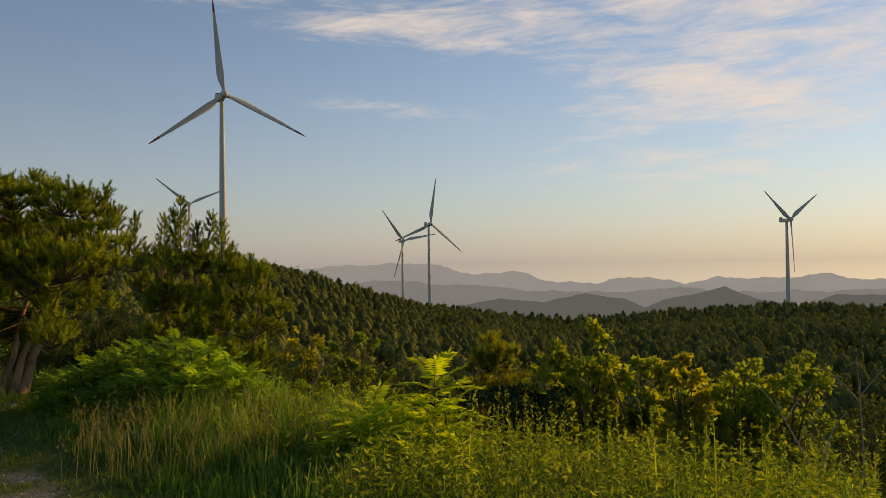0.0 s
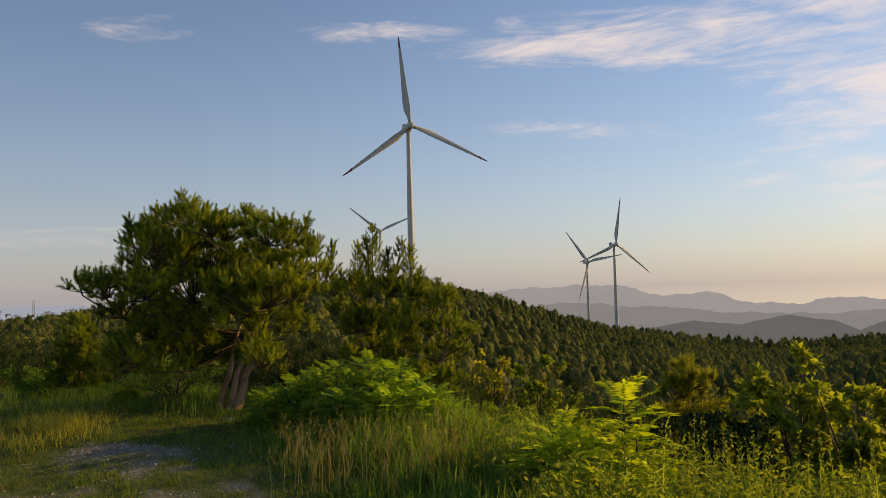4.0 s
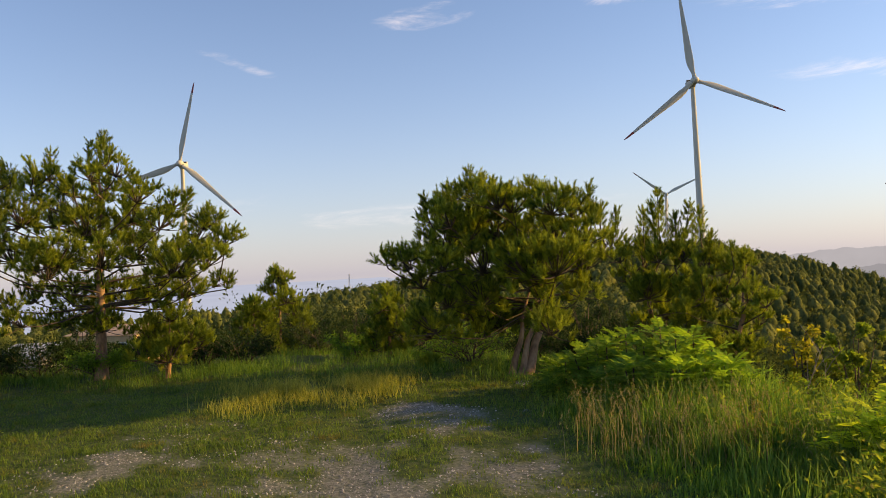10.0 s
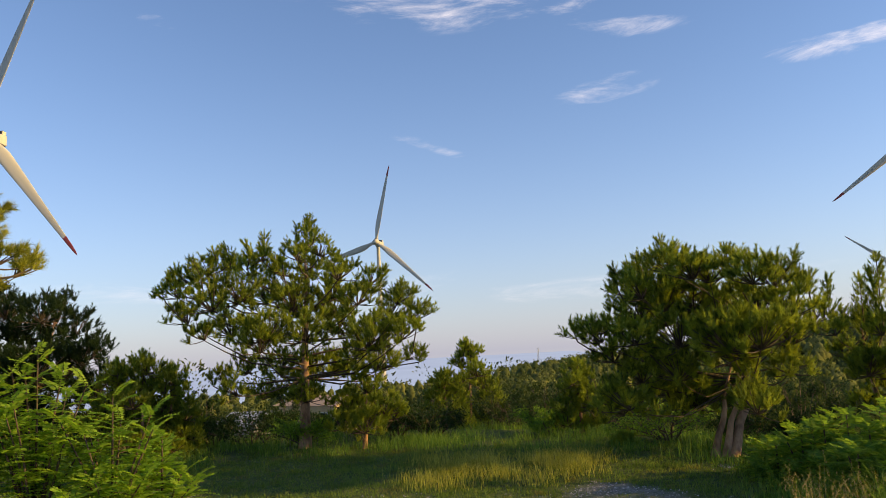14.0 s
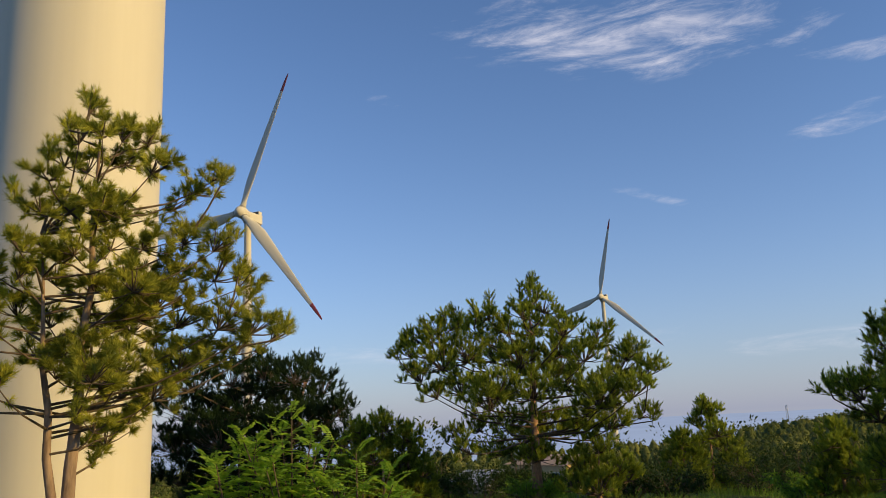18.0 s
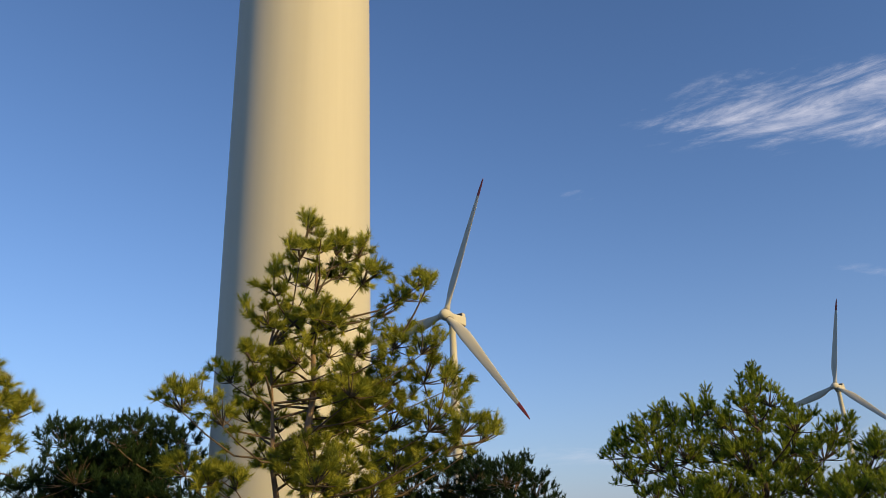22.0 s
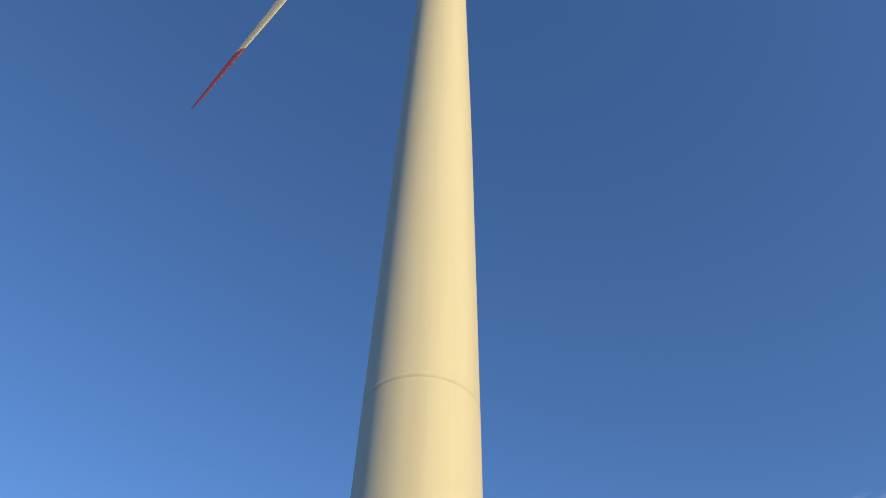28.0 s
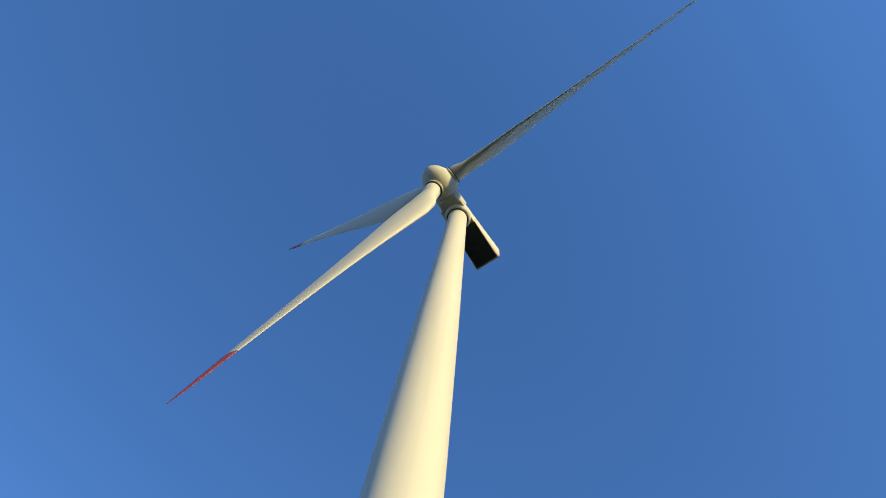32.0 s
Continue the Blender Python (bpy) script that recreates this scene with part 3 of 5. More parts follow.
def pine(az, r, label, pads, seed, mat=None, trunk=0.11, stems=((0, 0),), tuft=SHORT, density=21, deep=0.8, up=1.3, name="pine_tree", group="", low=0.13, tips=(), per=6, lead=0.96, extra=0, flat=0.75, bark=None):
    """A pine whose limbs end in plates of branchlets, each with a whorl of upturned needle shoots.
    pads: (bearing, elevation, radius) of the plates, at the tree's own distance; extra plates fill the crown's depth."""
    rng = np.random.default_rng(seed)
    base = on_land(az, r, 0.05)
    t = thing(name, Matrix.Translation(base), label, "pine tree", group)
    out = heading(az)
    centres = []
    for a, e, rad in pads:
        place = seen_at(a, e, r + rng.uniform(-1, 1) * deep)
        place.z -= 0.5 * tuft[0] + 0.2 * rad
        centres.append((place - base, rad))
    for k in range(extra):
        (c1, r1), (c2, r2) = (centres[i] for i in rng.integers(0, len(pads), 2))
        mid = c1.lerp(c2, rng.uniform(0.3, 0.7))
        mid.z = min(c1.z, c2.z) - 0.1
        centres.append((mid + out * deep * rng.choice((-1, 1)) * rng.uniform(0.5, 1.0), max(r1, r2)))
    top = max(c.z + rad * 0.5 for c, rad in centres)
    high = max(centres, key=lambda q: q[0].z)[0]
    right = heading(az - 90)
    trunks = []
    for k, (lean, foot) in enumerate(stems):
        f = right * foot
        tip = Vector((high.x * (1 if k == 0 else 0.4), high.y * (1 if k == 0 else 0.4), top * (lead if k == 0 else lead * 0.73))) + right * lean
        pts, rad = [], []
        for i in range(9):
            s = i / 8
            pts.append(f.lerp(tip, s) + Vector((rng.normal(), rng.normal(), 0)) * 0.35 * trunk * math.sin(math.pi * s))
            rad.append(trunk * (1.25 if i == 0 else 1) * (1 - 0.88 * s) * (1 if k == 0 else 0.8))
        trunks.append(pts)
        part("trunk", mesh_of("trunk", *tube(pts, rad, 10), True), bark or BARK, t)
    B, A, S, N = [], [], [], []
    axis = np.array([0.0, 0.0, top * 0.35])

    def whorls(knot, grow, count):
        """At every branchlet's end a leading shoot and side shoots round it."""
        n = len(knot) * count
        g = np.repeat(grow, count, 0)
        aside = unit(np.cross(g, rng.normal(size=(n, 3))))
        ang = np.where(np.arange(n) % count == 0, 0.1, rng.uniform(0.55, 0.95, n))[:, None]
        way = unit(g * np.cos(ang) + aside * np.sin(ang) + np.array([0, 0, 0.12 * up]))
        size = tuft[0] * np.where(np.arange(n) % count == 0, 1.15, rng.uniform(0.65, 1.0, n))
        p = np.repeat(knot, count, 0)
        B.append(p)
        A.append(way)
        S.append(size)
        N.append(unit(aside + unit(p - axis) * 0.5))

    for j, (c, rad) in enumerate(centres):
        pts = trunks[j % len(trunks)]
        want = min(max(c.z - 0.15 - 0.32 * math.hypot(c.x, c.y), top * low), top * 0.9)
        i = max(q for q in range(8) if pts[q].z <= want or q == 0)
        start = pts[i].lerp(pts[i + 1], min(max((want - pts[i].z) / max(pts[i + 1].z - pts[i].z, 0.01), 0), 1))
        end = c + Vector((0, 0, -0.3 * rad))
        bend = (start + end) / 2 + Vector((0, 0, -0.09 * (end - start).length)) + Vector(rng.normal(size=3)) * 0.07
        limb = [start, start.lerp(bend, 0.6), bend, bend.lerp(end, 0.5) + Vector((0, 0, -0.03)), end]
        lr = trunk * 0.19
        part("limb", mesh_of("limb", *tube(limb, [lr, lr * 0.85, lr * 0.7, lr * 0.5, lr * 0.3], 6), True), TWIG, t)
        # branchlets fanning out into a shallow dome
        m = max(6, int(density * (rad / 0.3) ** 1.7))
        q = (np.arange(m) + 0.5) / m
        phi = np.arange(m) * 2.4 + rng.uniform(0, 6) + rng.normal(size=m) * 0.3
        rho = rad * np.sqrt(q) * 1.12 * rng.uniform(0.85, 1.1, m)
        away = np.stack([np.cos(phi), np.sin(phi), 0 * phi], 1)
        rise = rad * flat * (0.75 * (1 - q) + rng.normal(size=m) * 0.28 - np.where(rng.random(m) < 0.4, 0.65, 0.0))
        knot = np.array(c) + away * rho[:, None] + np.array([0, 0, 1.0]) * rise[:, None]
        grow = unit(away * (0.7 * np.sqrt(q))[:, None] + np.array([0, 0, up]) + rng.normal(size=(m, 3)) * 0.28)
        whorls(knot, grow, per)
        # a few shoots on the outer limb
        n2 = max(2, m // 3)
        s2 = rng.uniform(0.45, 0.95, n2)
        on = np.array([limb[2].lerp(end, (s - 0.45) * 2) for s in s2])
        whorls(on + rng.normal(size=(n2, 3)) * rad * 0.25 * s2[:, None], unit(np.array([0, 0, up]) + rng.normal(size=(n2, 3)) * 0.5), 3)
        hub = end.lerp(bend, 0.12)
        tw = [tube([hub, hub.lerp(Vector(p), 0.55) + Vector((0, 0, -0.05 * rad)), Vector(p)], [0.010, 0.008, 0.005], 4) for p in knot]
        part("twig_spray", mesh_of("twig_spray", *joined(tw)), TWIG, t)
    # leaders standing out of the crown, with whorls of short shoots below their tips
    for a, e, long in tips:
        c = np.array(seen_at(a, e, r + rng.uniform(-0.4, 0.4) * deep) - base)
        d = unit(np.array([c[0] * 0.14, c[1] * 0.14, 1.0]) + rng.normal(size=3) * 0.1)
        foot = c - d * (long + 0.05)
        near = min(centres, key=lambda q: (q[0] - Vector(foot)).length + (1.0 if q[0].z > foot[2] else 0.0))[0]
        part("leader", mesh_of("leader", *tube([near, near.lerp(Vector(foot), 0.6) - Vector((0, 0, 0.03)), Vector(foot), Vector(c - d * long * 0.5), Vector(c - d * 0.12)], [0.013, 0.012, 0.011, 0.008, 0.005], 5), True), TWIG, t)
        at, way, size = [c - d * 0.2], [d], [0.17]
        for i in range(int(long / 0.10)):
            node = c - d * (0.2 + 0.10 * i)
            for q in unit(np.cross(d, rng.normal(size=(6 + (i > 1), 3)))):
                at.append(node + q * (0.008 + 0.022 * i * rng.uniform(0.2, 1)))
                way.append(unit(d + q * rng.uniform(0.4, 0.8)))
                size.append(rng.uniform(0.11, 0.19))
        B.append(np.array(at))
        A.append(np.array(way))
        S.append(np.array(size))
        N.append(unit(np.array(way) - d * 0.8 + np.array([0, 0, 0.05])))
    B, A, S, N = np.concatenate(B), np.concatenate(A), np.concatenate(S), np.concatenate(N)
    V, F = needles(rng, B, A, S, tuft[1], tuft[2], tuft[3], tuft[4], N)
    crown = mesh_of("crown", V, F)
    age = crown.attributes.new("age", "FLOAT", "POINT")
    age.data.foreach_set("value", np.repeat(rng.random(len(B)), tuft[2] * 3).astype(np.float32))
    part("crown", crown, mat, t)
    return t


# the spreading pine on two trunks
BROAD = [
    (43.3, 6.3, .25), (44.8, 5.5, .24), (46.1, 4.6, .22), (41.8, 5.7, .25), (40.4, 5.5, .24), (39.0, 5.6, .25), (37.5, 5.1, .25), (36.1, 4.8, .24), (35.0, 3.9, .20), (45.8, 3.1, .30), (43.9, 3.7, .34),
    (41.8, 3.7, .37), (39.5, 3.5, .37), (37.2, 3.2, .36), (35.4, 2.6, .30), (33.9, 1.7, .20), (49.9, 1.5, .15), (48.7, 1.4, .20), (47.2, 1.7, .25), (47.8, -0.1, .25), (45.4, 1.1, .36), (43.0, 1.1, .37),
    (40.2, 1.3, .37), (37.8, 1.3, .36), (35.5, 0.7, .30), (45.8, -1.5, .34), (43.2, -1.3, .32), (44.2, -2.8, .27), (41.9, -2.8, .22), (47.0, -3.4, .27), (39.3, -0.9, .22), (38.6, -3.2, .19)]
BROAD_TIPS = [
    (43.5, 7.8, .45), (45.2, 6.5, .40), (46.9, 6.0, .40), (41.7, 6.9, .30), (40.4, 6.3, .30), (39.0, 6.7, .40), (38.3, 6.1, .30), (37.6, 5.9, .30), (36.9, 5.6, .30), (35.5, 5.5, .35), (34.7, 5.0, .40),
    (34.0, 4.4, .35), (50.3, 2.0, .30), (49.0, 2.2, .25), (47.8, 2.5, .25), (33.2, 2.5, .25)]
pine(40.6, 11.6, "broad green pine on leaning reddish trunks", BROAD, 11, NEEDLE, 0.075, ((0.42, 0.13), (0.12, -0.11), (0.3, 0.03)), deep=1.3, low=0.36, lead=0.66, tips=BROAD_TIPS, extra=20)
# upright young pines with candle-like leaders
UPRIGHT = [
    (33.0, 0.7, .22), (31.4, 1.2, .26), (30.1, 0.7, .28), (28.4, 0.7, .28), (27.0, 0.2, .26), (31.0, -1.3, .32), (28.9, -1.4, .34), (27.2, -1.9, .32), (32.6, -0.9, .24), (29.9, -3.4, .32), (27.8, -3.9, .32),
    (31.6, -3.8, .24)]
UPRIGHT_TIPS = [
    (33.0, 4.1, .75), (30.0, 5.2, 1.2), (31.1, 4.0, .95), (30.5, 4.4, .80), (27.8, 4.2, .95), (27.3, 3.7, .60), (29.0, 3.5, .45), (26.5, 2.0, .60), (32.3, 2.0, .40), (25.9, 0.9, .40), (28.4, 2.1, .50)]
pine(30.3, 13.5, "dense green pine with upright candle leaders", [(a, e, 0.8 * w) for a, e, w in UPRIGHT], 12, NEEDLE, 0.07, up=1.6, deep=0.6, tips=UPRIGHT_TIPS, extra=3)
LEANING = [
    (25.6, -0.3, .24), (24.4, -0.0, .15), (26.1, -2.4, .26), (24.4, -2.3, .22), (23.2, -2.9, .17), (25.4, -4.4, .29), (23.8, -4.2, .18), (27.1, -5.4, .26), (25.1, -6.1, .26), (28.0, -2.7, .18), (28.8, -3.1, .17)]
LEANING_TIPS = [
    (25.4, 1.1, .40), (24.5, 0.6, .40), (23.2, -2.3, .30), (27.9, -0.1, .55), (28.9, -1.0, .50), (27.5, -0.7, .50), (28.5, -2.0, .30), (23.9, -1.2, .30)]
pine(25.6, 12.6, "bushy green pine leaning out over the slope", [(a, e, 0.85 * w) for a, e, w in LEANING], 13, NEEDLE_WARM, 0.07, up=1.4, deep=0.6, tips=LEANING_TIPS, extra=3)
# the big open pine
LAYERS_ABOVE = [
    (69.3, 9.8, .17), (70.0, 8.2, .26), (68.3, 8.4, .24), (69.0, 6.9, .28), (72.7, 8.1, .21), (73.6, 7.2, .26), (71.5, 7.2, .24), (75.2, 7.6, .28), (76.3, 6.8, .30), (77.9, 6.7, .21), (78.8, 5.8, .24),
    (66.9, 6.9, .28), (67.4, 5.5, .37), (64.4, 6.2, .22), (65.5, 5.0, .32), (62.4, 4.8, .24), (61.3, 3.6, .24), (63.3, 3.6, .37), (78.2, 4.1, .30), (76.5, 5.1, .37), (74.5, 5.5, .39), (72.4, 5.4, .39),
    (70.4, 4.8, .43)]
LAYERS_BELOW = [
    (77.0, 2.8, .24), (75.0, 3.1, .37), (72.5, 3.0, .43), (69.6, 2.8, .45), (67.1, 3.1, .45), (64.7, 2.1, .37), (62.2, 2.3, .26), (73.8, 0.2, .28), (75.5, -0.3, .18), (71.4, 0.5, .35), (68.9, 0.3, .39),
    (66.4, 0.5, .37), (64.0, 0.1, .30), (61.9, 0.5, .19), (74.7, -1.4, .24), (72.3, -1.7, .26), (69.8, -1.6, .30)]
LAYER_TIPS = [
    (69.2, 10.7, .55), (68.5, 9.8, .30), (70.0, 9.7, .30), (72.3, 9.6, .45), (73.7, 9.0, .35), (75.2, 8.8, .40), (76.0, 8.5, .30), (77.6, 7.9, .40), (79.0, 6.9, .40), (79.6, 5.7, .30), (71.1, 7.7, .35),
    (67.2, 8.1, .30), (66.8, 7.7, .30), (63.5, 6.9, .45), (62.4, 5.7, .40), (61.7, 5.0, .35), (61.0, 4.2, .30), (60.9, 0.9, .35), (76.3, -0.3, .25), (71.5, 7.7, .30)]
pine(69.8, 14.8, "spreading pine with layered branches and bare lower trunk", LAYERS_ABOVE + LAYERS_BELOW, 14, NEEDLE, 0.11, deep=1.4, low=0.3, tips=LAYER_TIPS, extra=8)
pine(65.6, 14.4, "small yellowish pine under the large one", [
    (65.3, -1.6, .29), (66.6, -3.0, .34), (64.2, -3.1, .34), (65.5, -4.3, .34), (63.4, -3.7, .23), (67.4, -4.2, .19)], 15, NEEDLE_WARM, 0.05, deep=0.5, extra=2)
# the white pine in front of the tower
WHITE_TOP = [
    (101.1, 22.6, .12), (101.7, 20.8, .15), (100.3, 21.1, .12), (98.7, 21.3, .15), (97.0, 20.9, .17), (96.5, 19.4, .18), (98.6, 19.3, .19), (102.5, 19.1, .18), (103.6, 18.0, .14), (101.0, 18.8, .17), (104.1, 15.8, .15),
    (102.5, 15.7, .21), (100.2, 16.4, .19), (98.5, 16.0, .17), (93.5, 17.7, .19), (94.8, 16.5, .15), (92.2, 18.6, .11)]
WHITE_MIDDLE = [
    (105.1, 13.2, .12), (103.6, 13.1, .17), (101.5, 13.3, .21), (99.3, 13.6, .21), (96.9, 14.0, .21), (94.2, 14.4, .22), (91.9, 14.0, .19), (110.0, 10.2, .19), (108.7, 10.8, .12), (106.7, 11.8, .17), (105.0, 11.5, .15),
    (102.8, 11.1, .19), (100.0, 10.8, .22), (97.6, 11.2, .25), (94.8, 11.6, .25), (91.9, 11.9, .22), (90.0, 11.1, .15)]
WHITE_FOOT = [
    (107.1, 9.1, .17), (104.9, 9.1, .22), (103.0, 8.4, .19), (100.3, 8.0, .24), (97.6, 8.3, .26), (94.4, 8.7, .26), (91.5, 8.6, .24), (89.0, 8.2, .17), (87.7, 7.4, .12), (109.3, 5.7, .17), (107.6, 4.9, .17),
    (105.8, 4.6, .12), (103.7, 6.4, .19), (101.8, 6.4, .17), (98.3, 5.6, .22), (95.6, 5.9, .25), (92.8, 6.2, .22), (90.3, 6.6, .17), (98.3, 3.6, .19), (96.0, 3.9, .19), (97.5, 2.0, .17), (99.8, 1.4, .12),
    (102.5, 4.9, .12)]
pine(101.5, 9.5, "open white pine with long needles and a forked trunk", WHITE_TOP + WHITE_MIDDLE + WHITE_FOOT, 16, NEEDLE_LONG, 0.085, ((0.12, 0.03), (-0.40, -0.02)), LONG, 25, deep=0.8,
     up=0.6, low=0.22, per=5, flat=0.9, extra=12, bark=GREY_BARK,
     tips=[(101.1, 23.6, .30), (102.6, 21.6, .20), (103.6, 20.0, .25), (105.6, 17.1, .25), (98.7, 22.1, .20), (97.0, 21.6, .25), (95.9, 20.2, .20), (91.8, 18.9, .25), (105.2, 14.1, .20), (110.3, 11.5, .25), (90.2, 12.6, .25), (89.2, 10.7, .20), (87.1, 8.5, .25)])
# dark pines in the shade, which is painted into their needle colour
pine(88.5, 20.5, "dense pine beside the tower with shade painted into its dark needles", [
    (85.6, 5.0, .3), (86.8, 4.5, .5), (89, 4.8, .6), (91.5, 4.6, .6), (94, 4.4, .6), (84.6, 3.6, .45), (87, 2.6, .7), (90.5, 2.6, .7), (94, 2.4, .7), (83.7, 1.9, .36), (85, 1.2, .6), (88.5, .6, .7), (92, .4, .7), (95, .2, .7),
    (84.5, -.6, .5), (87.5, -1.4, .7), (91.5, -1.6, .7), (94.5, -2, .6), (89, -3.4, .7), (86, -3, .5), (83.4, -.4, .5), (83, -2, .5), (84, -3.4, .5)], 17, NEEDLE_SHADED, 0.16, tuft=COARSE, density=11, deep=1.4, extra=12)
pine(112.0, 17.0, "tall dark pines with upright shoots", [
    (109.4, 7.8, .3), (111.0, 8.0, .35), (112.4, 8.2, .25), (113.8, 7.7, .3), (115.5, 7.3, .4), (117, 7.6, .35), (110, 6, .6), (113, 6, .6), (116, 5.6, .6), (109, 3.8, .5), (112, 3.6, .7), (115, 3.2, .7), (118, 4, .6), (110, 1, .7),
    (113.5, .8, .7), (117, 1, .7), (111, -2, .7), (115, -2, .7), (119, -1, .7)], 18, NEEDLE_SHADED, 0.14, ((0, 0), (0.5, -0.4)), COARSE, 11, deep=1.0, up=1.6, extra=10)
pine(123.5, 9.0, "pine with drooping long needles at the edge of the pad", [
    (125.3, 14.6, .25), (124.1, 13, .25), (122.8, 11.2, .25), (125.3, 11.2, .3), (121.3, 10, .22), (124.3, 9.2, .3), (119.7, 9.2, .2), (122.3, 8, .3), (126.3, 8, .35), (120.8, 6.5, .25), (124.3, 6, .35), (122.8, 3.5, .3), (127.3, 13, .3)], 19,
    NEEDLE_LONG, 0.07, ((0, 0),), LONG, 24, deep=0.7, up=0.6, per=5, flat=0.9)
# small pines along the edge of the clearing
SMALL = [(57.8, 18.5, 1.2, "young pine with a rounded top among the bushes", NEEDLE), (50.0, 15.0, -0.7, "young yellow-green pine among the bushes", NEEDLE_WARM), (80.6, 15.0, 1.5, "young pine with upright candles", NEEDLE_WARM),
         (78.8, 15.4, 0.6, "young pine with upright candles", NEEDLE_WARM), (82.2, 15.4, 1.0, "young pine with upright candles", NEEDLE_WARM), (59.6, 17.5, -0.9, "young yellow-green pine among the bushes", NEEDLE_WARM),
         (7.6, 10.5, -4.9, "lanky young pine with pale needles on the slope", NEEDLE_LONG), (47.2, 13.0, -6.6, "knee-high pine seedling in the grass", NEEDLE_WARM)]
for k, (az, r, el, label, mat) in enumerate(SMALL):
    deg = 57.3 / r
    ztop = EYE[2] + r * math.tan(radians(el)) - land_at(az, r)
    pads = [(az, el - 0.10 * deg * ztop, 0.06 * ztop + 0.06)]
    rg = random.Random(k)
    for i in range(9):
        s = (i + 1) / 9
        w = 0.36 * ztop * s * (1.0 if s < 0.8 else 0.7)
        pads.append((az + (1 if i % 2 else -1) * rg.uniform(0.5, 1) * w * deg, el - deg * ztop * (0.06 + 0.8 * s), 0.06 * ztop + 0.16 * w + 0.10))
    pine(az, r, label, pads, 40 + k, mat, 0.03 + 0.008 * ztop, ((0, 0),), LONG if mat is NEEDLE_LONG else SHORT, deep=0.22 * ztop, up=1.3, group="young pines", tips=[(az, el, 0.2 * ztop)])


# ---- bushes and saplings ----
def bush(az, r, h, w, label, mat, seed, n=2600, leaf=(0.07, 0.035), stems=6, name="bush", group="bushes", wood=TWIG, open_form=0.0):
    """A many-stemmed bush: stems fanning out, leaves thick on their outer parts."""
    rng = np.random.default_rng(seed)
    base = on_land(az, r, 0.05)
    t = thing(name, Matrix.Translation(base), label, "bush", group)
    P, W = [], []
    shoots = 7
    per = max(4, n // (stems * shoots * 4))
    for k in range(stems):
        a = 2 * math.pi * (k + rng.uniform(-.3, .3)) / stems
        reach = w / 2 * (0.15 if k == 0 else rng.uniform(0.3, 0.85))
        tip = Vector((math.cos(a) * reach, math.sin(a) * reach, h * rng.uniform(0.70, 1.0) * (1 - 0.25 * (reach / (w / 2)) ** 2)))
        mid = Vector((tip.x * 0.4, tip.y * 0.4, tip.z * 0.5))
        pts = [Vector((math.cos(a) * 0.06, math.sin(a) * 0.06, 0)), mid, tip]
        tubes = [tube(pts, [0.020, 0.014, 0.005], 5)]
        for j in range(shoots):
            u = 1.0 if j == 0 else rng.uniform(0.22, 0.98)
            root = pts[0].lerp(mid, u * 2) if u < 0.5 else mid.lerp(tip, u * 2 - 1)
            b = a + rng.uniform(-1.7, 1.7)
            long = (0.14 + 0.20 * rng.random()) * w * (1.25 - 0.7 * u)
            end = root + Vector((math.cos(b) * long, math.sin(b) * long, long * rng.uniform(0.1, 1.0)))
            tubes.append(tube([root, root.lerp(end, 0.5) + Vector((0, 0, 0.02)), end], [0.008, 0.005, 0.002], 4))
            for q in (0.45, 0.7, 0.9, 1.05):
                c = np.array(root.lerp(end, q))
                rad = (0.045 + 0.03 * rng.random()) * w * (1 - open_form * 0.4)
                v = unit(rng.normal(size=(per, 3)))
                p = c + v * rad * rng.uniform(0.2, 1, (per, 1)) * [1, 1, 0.8]
                p[:, 2] = np.maximum(p[:, 2], 0.03)
                P.append(p)
                W.append(v + np.array([0, 0, 0.1]) + rng.normal(size=(per, 3)) * 0.4)
        part("stem", mesh_of("stem", *joined(tubes), True), wood, t)
    V, F = leaves(rng, np.concatenate(P), np.concatenate(W), *leaf)
    part("foliage", mesh_of("foliage", V, F), mat, t)
    return t


